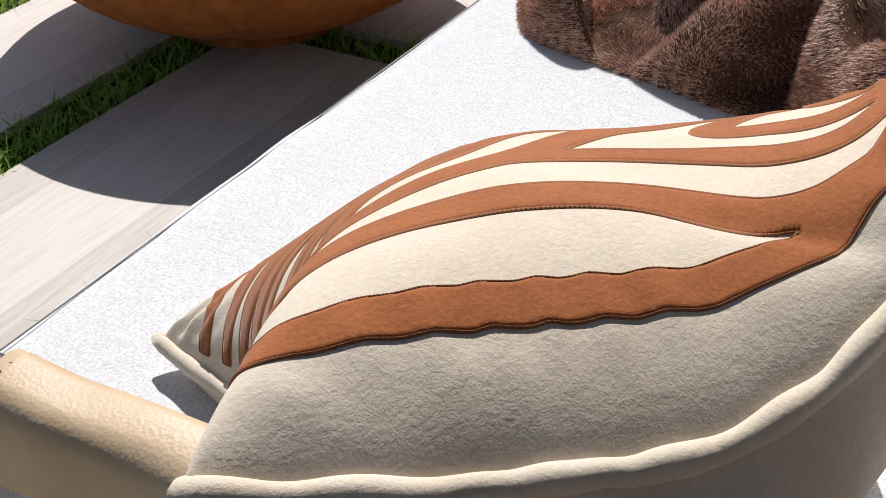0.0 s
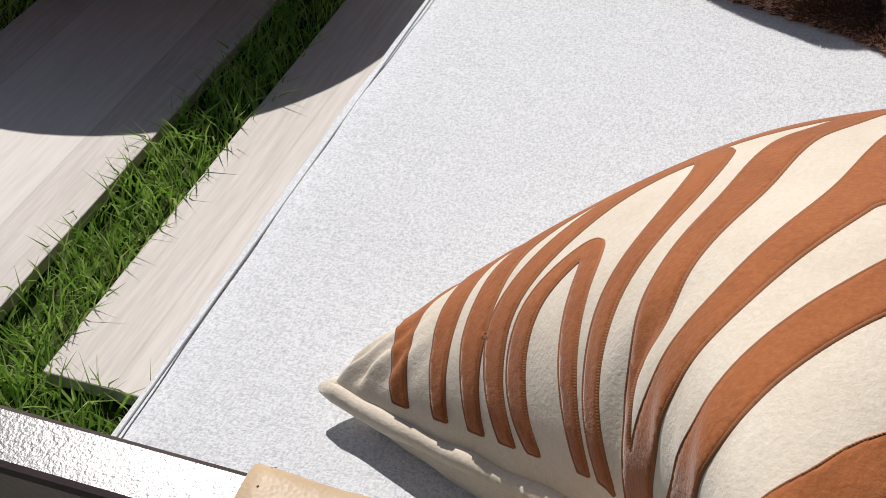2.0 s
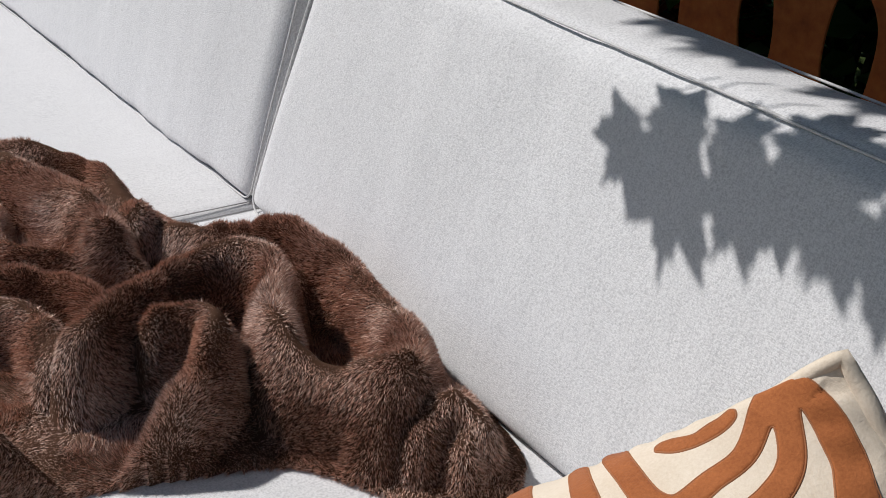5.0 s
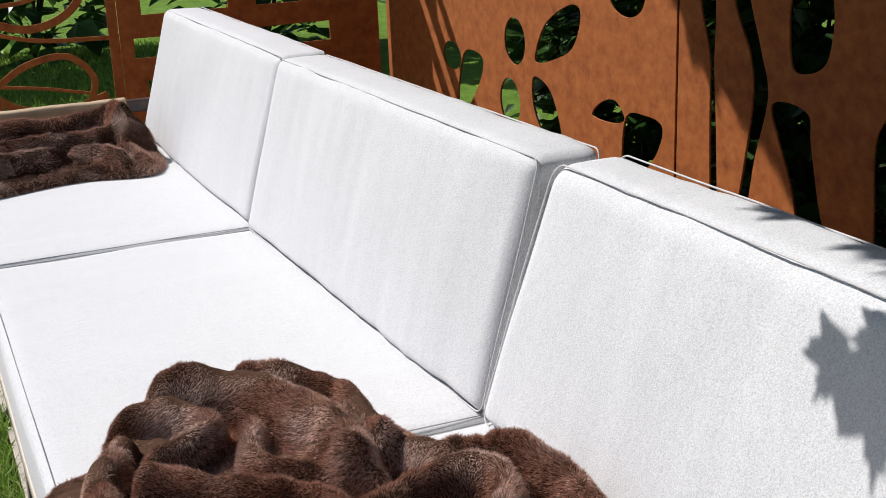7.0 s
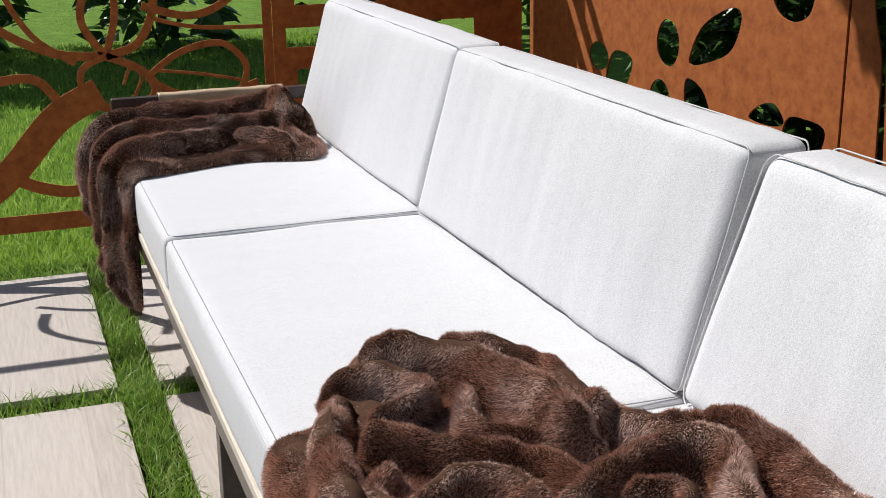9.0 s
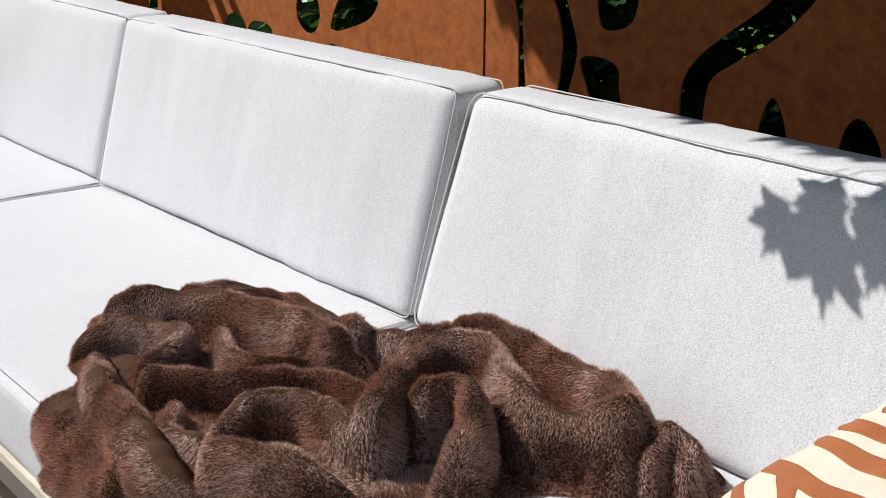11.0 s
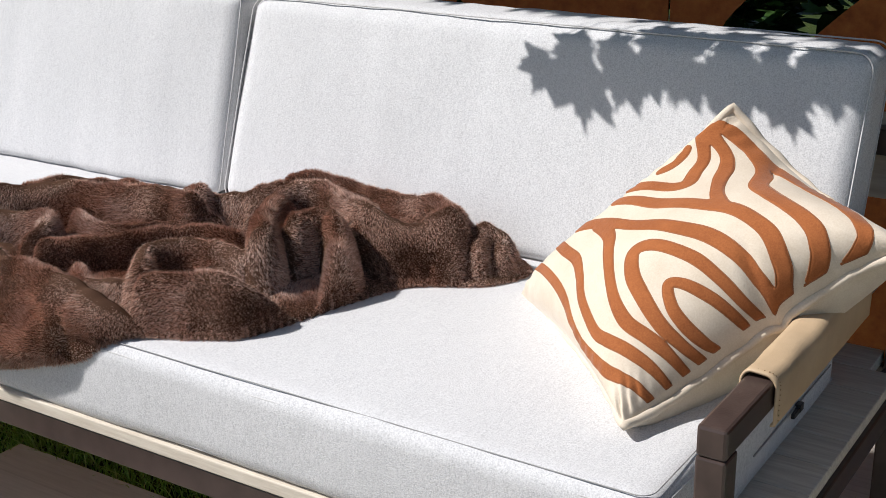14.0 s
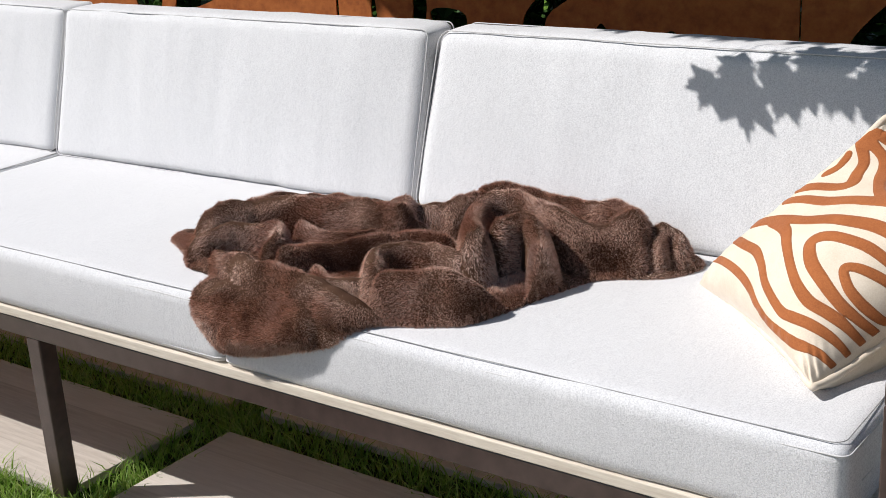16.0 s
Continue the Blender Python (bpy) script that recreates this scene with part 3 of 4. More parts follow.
# flower tracery of the ornate screen
for ctrl, w in (
    ([(-0.50, 0.20), (-0.30, 0.34), (-0.13, 0.52), (0.02, 0.60)], 0.10),
    ([(-0.52, 0.50), (-0.42, 0.62), (-0.20, 0.66), (-0.10, 0.55)], 0.030), ([(0.05, 0.72), (0.17, 0.66), (0.20, 0.58), (0.10, 0.53), (0.0, 0.56)], 0.026),
    ([(0.05, 0.72), (-0.03, 0.68), (-0.03, 0.60), (0.04, 0.55)], 0.022), ([(0.18, 0.64), (0.27, 0.58), (0.42, 0.56), (0.56, 0.60)], 0.026),
    ([(0.18, 0.64), (0.30, 0.72), (0.44, 0.74), (0.52, 0.66), (0.50, 0.56), (0.55, 0.50)], 0.022), ([(0.22, 0.66), (0.36, 0.64), (0.50, 0.61)], 0.010),
    ([(0.05, 0.72), (-0.02, 0.84), (0.02, 0.98), (0.12, 1.10)], 0.026), ([(0.05, 0.72), (0.09, 0.86), (0.08, 1.02), (0.06, 1.16)], 0.024),
    ([(0.05, 0.72), (0.16, 0.76), (0.22, 0.90), (0.18, 1.08), (0.12, 1.16)], 0.028), ([(0.18, 0.88), (0.34, 0.84), (0.48, 0.90), (0.56, 1.06)], 0.026),
    ([(0.20, 0.84), (0.36, 0.80), (0.59, 0.79)], 0.014), ([(0.20, 0.92), (0.36, 0.94), (0.50, 1.04)], 0.014), ([(0.22, 0.98), (0.34, 1.04), (0.44, 1.14)], 0.014),
    ([(0.05, 0.72), (-0.12, 0.74), (-0.30, 0.84), (-0.44, 1.02)], 0.028), ([(-0.05, 0.70), (-0.18, 0.80), (-0.26, 0.96), (-0.26, 1.15)], 0.020),
    ([(0.08, 0.54), (0.20, 0.44), (0.24, 0.30), (0.20, 0.20)], 0.018), ([(0.10, 0.53), (0.06, 0.42), (0.10, 0.30), (0.16, 0.20)], 0.022),
    ([(0.12, 0.52), (0.30, 0.50), (0.44, 0.40), (0.58, 0.36)], 0.020), ([(-0.13, 0.50), (-0.22, 0.40), (-0.40, 0.36), (-0.60, 0.42)], 0.024),
    ([(0.02, 0.33), (-0.08, 0.27), (-0.20, 0.29), (-0.30, 0.34)], 0.04), ([(0.10, 0.62), (0.13, 0.68), (0.16, 0.64), (0.13, 0.57)], 0.010),
    ([(-0.60, 0.20), (-0.72, 0.45), (-0.90, 0.62), (-1.15, 0.70), (-1.40, 0.62)], 0.06), ([(-0.90, 0.62), (-0.95, 0.85), (-1.15, 1.0), (-1.3, 1.14)], 0.03),
    ([(-0.72, 0.45), (-1.0, 0.40), (-1.25, 0.30), (-1.5, 0.34)], 0.03), ([(-0.55, 0.60), (-0.66, 0.80), (-0.64, 1.0), (-0.55, 1.14)], 0.03),
):
    tracery(ctrl, w, len(ornate.children) % 7)

# ---- pillow ----
C00, C10, C01, C11 = (np.array(c) for c in ((-0.4286, 0.4629, 0.5604), (-0.0940, 0.1150, 0.5880), (-0.1456, 0.5513, 0.8723), (0.1580, 0.3570, 0.7760)))
PN = np.cross(C11 - C00, C01 - C10)
PN = PN / np.linalg.norm(PN)
# how far each edge bows away from the straight line between its corners
BOW_LEFT, BOW_ARM, TWIST_ARM, BOW_SEAT, BOW_BACK = (np.array(c) for c in ((-0.0074, -0.0295, -0.0187), (-0.0220, 0.0623, -0.0169), (0.0071, -0.0005, 0.0358), (0.0140, 0.0116, 0.0027), (0.0014, 0.0558, -0.0385)))

SAG_BACK = np.array((0.010, 0.008, -0.026))


def pillow_np(u, v, side):
    """Points of the pillow's cover: side +1 is the patterned face, -1 the plain back."""
    eu, ev = 4 * u * (1 - u), 4 * v * (1 - v)
    col = lambda a: np.asarray(a)[..., None]
    p = col((1 - u) * (1 - v)) * C00 + col(u * (1 - v)) * C10 + col((1 - u) * v) * C01 + col(u * v) * C11
    p = p + col(ev * (1 - u) ** 2) * BOW_LEFT + col(ev * u ** 2) * BOW_ARM + col(ev * u ** 2 * (2 * v - 1)) * TWIST_ARM + col(eu * (1 - v) ** 2) * BOW_SEAT + col(eu * v ** 2) * BOW_BACK + col(6.75 * u * (1 - u) ** 2 * v ** 3) * SAG_BACK
    s, t = u - 0.5, v - 0.5
    full = np.clip(eu * ev, 0, 1) ** 0.433
    lift = full * (0.1052 + 0.0689 * s + -0.0134 * t + 0.0230 * s * s + 0.0379 * t * t + 0.0643 * s * t)
    # soft folds across the plain strip, gathers along the piping, and the crease where the arm presses
    strip = np.exp(-((v - 0.982) / 0.022) ** 2) * np.minimum(1, eu * 3)
    folds = 0.0015 * strip * (np.sin(38 * u + 5 * np.sin(6 * u) + 60 * v) + 0.7 * np.sin(21 * u - 45 * v))
    near = np.minimum(np.minimum(u, v), np.minimum(1 - u, 1 - v))
    along = np.where(np.minimum(v, 1 - v) < np.minimum(u, 1 - u), u, v)
    gather = 0.0012 * np.sin(70 * along + 5 * np.sin(9 * along)) * np.exp(-((near - 0.04) / 0.03) ** 2)
    line = (v - 0.535) + 0.55 * (u - 1.0)
    crease = 0.012 * np.exp(-(line / 0.022) ** 2) * np.exp(-((u - 0.97) / 0.09) ** 2)
    tuck = 0.004 * np.exp(-(((v - 0.93) + 0.5 * (u - 0.36)) / 0.016) ** 2) * np.exp(-((u - 0.36) / 0.12) ** 2)
    ear = 0.004 * np.sin(150 * (u + v)) * np.exp(-((1 - u) / 0.05) ** 2 - (v / 0.12) ** 2) * np.minimum(1, near * 60)
    wave = 0.0022 * full * (np.sin(9 * u + 4 * v + 1) * np.sin(7 * v - 3 * u) + 0.4 * np.sin(21 * u + 17 * v))
    out = lift + folds + gather - crease - tuck + ear + wave if side > 0 else -(0.125 * full + 0.5 * folds + gather - wave - 0.003 * full * np.sin(30 * u + 11 * v))
    return p + col(out) * PN


# the stripes: middle lines over the cover, with half widths in metres at their ends and in the middle
STRIPES = []


def stripe_line(widths, *ctrl):
    STRIPES.append((widths, smooth_line([(a, b, 0) for a, b in ctrl], 9)))


stripe_line((0.004, 0.0100, 0.0095), (0.0, 0.93), (0.10, 0.96), (0.30, 0.955), (0.47, 0.955), (0.63, 0.947), (0.80, 0.94), (0.90, 0.93), (0.96, 0.905), (0.99, 0.855), (1.0, 0.77))
stripe_line((0.006, 0.0115, 0.0095), (0.06, 0.94), (0.20, 0.945), (0.35, 0.915), (0.495, 0.845), (0.64, 0.82), (0.76, 0.812), (0.87, 0.805), (0.94, 0.785), (0.985, 0.735), (1.0, 0.66))
stripe_line((0.0085, 0.0098, 0.0105), (0.03, 0.91), (0.17, 0.89), (0.265, 0.85), (0.35, 0.795), (0.47, 0.735), (0.60, 0.69))
stripe_line((0.008, 0.0112, 0.0085), (0.08, 0.55), (0.20, 0.57), (0.36, 0.595), (0.52, 0.65), (0.66, 0.692), (0.78, 0.70), (0.88, 0.69), (0.965, 0.645), (1.0, 0.585))
stripe_line((0.0085, 0.0098, 0.0085), (0.02, 0.89), (0.15, 0.835), (0.22, 0.775), (0.285, 0.72), (0.26, 0.68), (0.15, 0.65), (0.05, 0.625))
stripe_line((0.006, 0.0065, 0.005), (0.05, 0.83), (0.095, 0.77), (0.09, 0.715))
stripe_line((0.0105, 0.0100, 0.0055), (0.08, 0.40), (0.22, 0.435), (0.41, 0.465), (0.59, 0.525), (0.73, 0.568), (0.87, 0.583), (0.95, 0.575), (0.985, 0.565), (1.0, 0.55))
stripe_line((0.0095, 0.0082, 0.0050), (0.22, 0.42), (0.385, 0.39), (0.50, 0.33), (0.62, 0.268), (0.72, 0.228), (0.82, 0.212), (0.905, 0.232), (0.96, 0.246), (0.995, 0.25), (1.0, 0.25))
stripe_line((0.0050, 0.0092, 0.0050), (1.0, 0.505), (0.975, 0.498), (0.91, 0.497), (0.79, 0.488), (0.65, 0.448), (0.605, 0.388), (0.69, 0.328), (0.80, 0.30), (0.90, 0.285), (0.965, 0.292), (0.995, 0.305), (1.0, 0.32))
stripe_line((0.0045, 0.0072, 0.0045), (1.0, 0.46), (0.985, 0.455), (0.93, 0.44), (0.85, 0.41), (0.825, 0.38), (0.885, 0.345), (0.94, 0.336), (0.98, 0.342), (0.995, 0.355), (1.0, 0.375))
stripe_line((0.0070, 0.0074, 0.0055), (0.08, 0.29), (0.21, 0.265), (0.35, 0.25), (0.47, 0.205), (0.58, 0.145), (0.72, 0.11), (0.80, 0.125), (0.88, 0.155), (0.95, 0.18), (0.985, 0.187), (1.0, 0.185))
stripe_line((0.0055, 0.0070, 0.0060), (0.04, 0.165), (0.325, 0.13), (0.47, 0.10), (0.57, 0.06), (0.68, 0.04), (0.84, 0.055), (0.91, 0.08), (0.965, 0.11), (1.0, 0.12))


def pillow():
    base_at = Vector(((C00 + C11) / 2).tolist()) - Vector((0, 0, 0.115))
    ob = thing("throw_pillow", "ivory velvet throw pillow with rust-brown wavy stripes and piped edge", "pillow", tuple(base_at))
    off = np.array(base_at)
    ease = lambda q: q - 0.68 * np.sin(2 * np.pi * q) / (2 * np.pi)
    n = 190
    for name, side in (("front_cover", 1), ("back_cover", -1)):
        g = ease(np.linspace(0, 1, n + 1))
        v, u = np.meshgrid(g, g, indexing="ij")
        verts = (pillow_np(u, v, side) - off).reshape(-1, 3).tolist()
        faces = [(j * (n + 1) + i, j * (n + 1) + i + 1, (j + 1) * (n + 1) + i + 1, (j + 1) * (n + 1) + i)[::side] for j in range(n) for i in range(n)]
        part(name, mesh_of(name, verts, faces, IVORY), IVORY, ob)
    # the distance to the stripes over a fine grid of the cover; cells lie between every second line
    n = 270
    m = 2 * n
    g = ease(np.linspace(0, 1, m + 1))
    gu, gv = np.meshgrid(g, g, indexing="ij")
    cover = pillow_np(gu, gv, 1)
    du, dv = np.gradient(cover, axis=0), np.gradient(cover, axis=1)
    nrm = np.cross(du, dv)
    nrm = nrm / (np.linalg.norm(nrm, axis=2, keepdims=True) + 1e-12)
    nrm *= np.sign((nrm @ PN).mean())
    field = np.full(gu.shape, -0.02)
    for (w0, w1, w2), line in STRIPES:
        uv = np.array([(p.x, p.y) for p in line])
        pts = pillow_np(np.clip(uv[:, 0], 0, 1), np.clip(uv[:, 1], 0, 1), 1)
        q = np.linspace(0, 1, len(pts))
        wide = np.interp(q, (0, 0.25, 0.75, 1), (w0, w1, w1, w2)) * (1 + 0.10 * np.sin(11 * q + w1 * 900))
        own = np.full(gu.shape, -0.02)
        for a in range(len(pts) - 1):
            lo, hi = np.minimum(pts[a], pts[a + 1]) - 0.016, np.maximum(pts[a], pts[a + 1]) + 0.016
            pick = np.all((cover > lo) & (cover < hi), axis=2)
            if not pick.any():
                continue
            d = pts[a + 1] - pts[a]
            rel = cover[pick] - pts[a]
            t = np.clip(rel @ d / (d @ d + 1e-12), 0, 1)
            away = np.linalg.norm(rel - t[:, None] * d, axis=1)
            own[pick] = np.maximum(own[pick], wide[a] + (wide[a + 1] - wide[a]) * t - away)
        soft = 0.006
        h = np.clip(1 - np.abs(field - own) / soft, 0, None)
        field = np.maximum(field, own) + h * h * soft * 0.25
    rim_away = np.minimum(np.minimum(gu, gv), np.minimum(1 - gu, 1 - gv))
    field = np.minimum(field, (rim_away - 0.0035) * 0.25)

    def look_up(grid, a, b):
        a, b = min(max(a, 0), m - 1e-6), min(max(b, 0), m - 1e-6)
        i, j = int(a), int(b)
        fa, fb = a - i, b - j
        return (grid[i, j] * (1 - fa) + grid[i + 1, j] * fa) * (1 - fb) + (grid[i, j + 1] * (1 - fa) + grid[i + 1, j + 1] * fa) * fb

    inside = field[1::2, 1::2] > 0
    spot = {}
    for i in range(n + 1):
        for j in range(n + 1):
            around = inside[max(i - 1, 0):i + 1, max(j - 1, 0):j + 1]
            if not around.any():
                continue
            a, b = 2.0 * i, 2.0 * j
            if not around.all() and 0 < i < n and 0 < j < n:
                for _ in range(4):
                    f = look_up(field, a, b)
                    ga, gb = look_up(field, a + 0.5, b) - look_up(field, a - 0.5, b), look_up(field, a, b + 0.5) - look_up(field, a, b - 0.5)
                    g2 = ga * ga + gb * gb
                    if g2 < 1e-12:
                        break
                    a, b = a - max(-0.9, min(0.9, f * ga / g2)), b - max(-0.9, min(0.9, f * gb / g2))
                if abs(a - 2 * i) > 2.2 or abs(b - 2 * j) > 2.2:
                    a, b = 2.0 * i, 2.0 * j
            spot[i, j] = (look_up(cover, a, b) - off, look_up(nrm, a, b))
    seen = np.zeros(inside.shape, bool)
    for i0, j0 in zip(*np.nonzero(inside)):
        if seen[i0, j0]:
            continue
        stack, cells = [(int(i0), int(j0))], []
        seen[i0, j0] = True
        while stack:
            c = stack.pop()
            cells.append(c)
            for d in ((1, 0), (-1, 0), (0, 1), (0, -1)):
                q = (c[0] + d[0], c[1] + d[1])
                if 0 <= q[0] < n and 0 <= q[1] < n and inside[q] and not seen[q]:
                    seen[q] = True
                    stack.append(q)
        if len(cells) < 60:
            continue
        index, verts, faces, own = {}, [], [], set(cells)

        def vert(key, low):
            if (key, low) not in index:
                index[key, low] = len(verts)
                p, w = spot[key]
                rim = any((key[0] + a, key[1] + b) not in own for a in (-1, 0) for b in (-1, 0))
                verts.append((p + w * (-0.0008 if low else 0.0005 if rim else 0.0012)).tolist())
            return index[key, low]

        borders = []
        for i, j in cells:
            quad = ((i, j), (i + 1, j), (i + 1, j + 1), (i, j + 1))
            faces.append([vert(q, 0) for q in quad])
            for k, d in enumerate(((0, -1), (1, 0), (0, 1), (-1, 0))):
                if (i + d[0], j + d[1]) not in own:
                    a, b = quad[k], quad[(k + 1) % 4]
                    faces.append((vert(a, 1), vert(b, 1), vert(b, 0), vert(a, 0)))
                    borders.append((a, b))
        band_ob = part("stripe", mesh_of("stripe", verts, faces, RUST), RUST, ob, "raised rust-brown velvet stripe")
        # stitched cord round the band, a row of slanting threads
        sv, sf = [], []
        for a, b in borders:
            (pa, na), (pb, nb) = spot[a], spot[b]
            d = pb - pa
            long = np.linalg.norm(d)
            if long < 1e-6:
                continue
            w = np.cross(d / long, na)
            k = len(sv)
            for p, wide in ((pa, 0.0007), (pa + d * 0.5, 0.0010), (pb, 0.0007)):
                sv += [(p + w * wide).tolist(), (p + na * 0.0013).tolist(), (p - w * wide).tolist()]
            for r in (0, 3):
                sf += [(k + r, k + r + 3, k + r + 4, k + r + 1), (k + r + 1, k + r + 4, k + r + 5, k + r + 2)]
        part("stitching", mesh_of("stitching", sv, sf, THREAD), THREAD, band_ob)
    q = np.linspace(0, 1, 90, endpoint=False)
    one, zero = np.ones(90), np.zeros(90)
    ring = np.concatenate([pillow_np(q, zero, 1), pillow_np(one, q, 1), pillow_np(1 - q, one, 1), pillow_np(zero, 1 - q, 1)])
    ring = [Vector((p - off).tolist()) + Vector((0, 0, 0.0022 * noise.noise(Vector((k * 0.16, 2.0, 0))))) for k, p in enumerate(ring)]
    part("piping", mesh_of("piping", *tube(ring, lambda t: 0.0062 + 0.0006 * math.sin(t * 190), True, 10), IVORY), IVORY, ob, "thick ivory velvet piping")
    return ob


pillow()


# ---- throws ----
def seg_dist(px, py, ax, ay, bx, by):
    dx, dy = bx - ax, by - ay
    t = np.clip(((px - ax) * dx + (py - ay) * dy) / (dx * dx + dy * dy + 1e-9), 0, 1)
    return np.hypot(px - ax - t * dx, py - ay - t * dy)


def line_dist(px, py, ctrl, closed=False):
    line = smooth_line([(x, y, 0) for x, y in ctrl], 7, closed)
    d = np.full(px.shape, 9.0)
    m = len(line)
    for i in range(m if closed else m - 1):
        a, b = line[i], line[(i + 1) % m]
        d = np.minimum(d, seg_dist(px, py, a.x, a.y, b.x, b.y))
    return d, line


def throw(name, label, outline, ridges, body, seed, step=0.0055, hairs=7, length=0.011):
    """A fur throw: folds along ridge lines over the seat, bent down over its front edge where the plan is negative."""
    if seed == 3:
        settle = lambda p: (p[0] - 0.012, p[1] + 0.034 * min(1, max(0, p[1] / 0.3)))
        outline = [settle(p) for p in outline]
        ridges = [(amp * (0.98 if ctrl[0][0] < -0.95 else 1.06), width, [settle(p) for p in ctrl]) for amp, width, ctrl in ridges]
    x0, x1 = min(p[0] for p in outline) - 0.03, max(p[0] for p in outline) + 0.03
    y0, y1 = min(p[1] for p in outline) - 0.03, max(p[1] for p in outline) + 0.03
    nx, ny = int((x1 - x0) / step), int((y1 - y0) / step)
    gx, gy = np.meshgrid(np.linspace(x0, x1, nx), np.linspace(y0, y1, ny), indexing="ij")
    d, ring = line_dist(gx, gy, outline, True)
    inside = np.zeros(gx.shape, bool)
    m = len(ring)
    for i in range(m):
        a, b = ring[i], ring[(i + 1) % m]
        cross = (a.y > gy) != (b.y > gy)
        xs = (b.x - a.x) * (gy - a.y) / (b.y - a.y + 1e-12) + a.x
        inside ^= cross & (gx < xs)
    wob = np.array([noise.noise(Vector((x * 9 + seed, y * 9, 0))) * 0.6 + noise.noise(Vector((x * 24 + seed, y * 24, 4))) * 0.4 for x, y in zip(gx.ravel(), gy.ravel())]).reshape(gx.shape)
    d = d * (1 + 0.35 * wob)
    round_ = np.sqrt(np.clip(1 - (1 - np.clip(d / 0.035, 0, 1)) ** 2, 0, 1))
    h = body * (1 + 0.35 * wob)
    for amp, width, ctrl in ridges:
        r, _ = line_dist(gx, gy, ctrl)
        roll = amp * np.sqrt(np.clip(1 - (r / (width * (0.84 + 0.15 * wob))) ** 2, 0, 1)) * (1 + 0.15 * wob)
        h = np.maximum(h, roll) + 0.10 * np.minimum(h, roll)
    crinkle = np.array([noise.noise(Vector((x * 26 + y * 14 + seed, y * 34 - x * 9, 8))) + 0.6 * noise.noise(Vector((x * 60, y * 60, seed))) for x, y in zip(gx.ravel(), gy.ravel())]).reshape(gx.shape)
    h = h + 0.0045 * crinkle
    h = np.where(inside, 0.005 + np.clip(h, 0.010, 1) * round_ * (0.55 + 0.45 * np.clip(d / 0.08, 0, 1)), 0)
    R_ = 0.03

    def base(y):
        """Where the plan line y lies on the seat or over its front edge, and the way out of it."""
        if y > R_:
            return y, SEAT, 0.0, 1.0
        if y > R_ - R_ * math.pi / 2:
            w = (R_ - y) / R_
            return R_ - R_ * math.sin(w), SEAT - R_ + R_ * math.cos(w), -math.sin(w), math.cos(w)
        q = y - (R_ - R_ * math.pi / 2)
        return -0.002, SEAT - R_ + q, -1.0, 0.0

    verts, faces, index = [], [], {}
    for i in range(nx):
        for j in range(ny):
            if inside[i, j]:
                yy, zz, oy, oz = base(gy[i, j])
                index[i, j] = len(verts)
                verts.append(Vector((gx[i, j], yy + oy * h[i, j], zz + oz * h[i, j])))
    top = len(verts)
    low = {}
    for (i, j), k in list(index.items()):
        yy, zz, oy, oz = base(gy[i, j])
        low[i, j] = len(verts)
        verts.append(Vector((gx[i, j], yy + oy * 0.003, zz + oz * 0.003)))
    edges = {}
    for i in range(nx - 1):
        for j in range(ny - 1):
            q = ((i, j), (i + 1, j), (i + 1, j + 1), (i, j + 1))
            if all(k in index for k in q):
                faces.append([index[k] for k in q])
                faces.append([low[k] for k in q][::-1])
                for a, b in zip(q, q[1:] + q[:1]):
                    if (b, a) in edges:
                        del edges[b, a]
                    else:
                        edges[a, b] = 1
    for a, b in edges:
        faces.append((index[b], index[a], low[a], low[b]))
    c = sum(verts[:top], Vector()) / top
    ob = thing(name, label, "throw", (c.x, c.y, SEAT), "fur throws")
    inv = Matrix.Translation(ob.location).inverted()
    skin = mesh_of("pelt", [inv @ v for v in verts], faces, FUR_SKIN)
    part("pelt", skin, FUR_SKIN, ob)
    # pile: slim tapered hairs that lean along the folds
    rg = random.Random(seed)
    skin.update()
    hv, hf = [], []
    flow = Vector((0.7, -0.55, -0.25))
    for p in skin.polygons:
        vs = [skin.vertices[k].co for k in p.vertices]
        if p.normal.z < -0.3 and p.vertices[0] >= top:
            continue
        if p.vertices[0] >= top and p.vertices[1] >= top:
            continue
        nrm = p.normal
        area = p.area / (step * step)
        cc = p.center
        swirl = Vector((noise.noise(cc * 11 + Vector((seed, 0, 0))), noise.noise(cc * 11 + Vector((0, seed, 5))), noise.noise(cc * 11 + Vector((9, 0, seed)))))
        for _ in range(max(1, int(hairs * area))):
            a, b = rg.random(), rg.random()
            o = vs[0].lerp(vs[1], a).lerp(vs[3].lerp(vs[2], a), b)
            way = nrm * 0.75 + flow * 0.6 + swirl * 1.4 + Vector((rg.gauss(0, 0.17), rg.gauss(0, 0.17), rg.gauss(0, 0.17)))
            way.normalize()
            l = length * rg.uniform(0.6, 1.25)
            s = way.cross(nrm + Vector((rg.gauss(0, 0.5), rg.gauss(0, 0.5), 0.01)))
            if s.length < 1e-4:
                continue
            s = s.normalized() * rg.uniform(0.00035, 0.0007)
            k = len(hv)
            o = o - nrm * 0.002
            hv += [o - s, o + s, o + way * l]
            hf.append((k, k + 1, k + 2))
    tagged(part("fur", mesh_of("fur", hv, hf, FUR), FUR, ob), kind="stuff")
    return ob


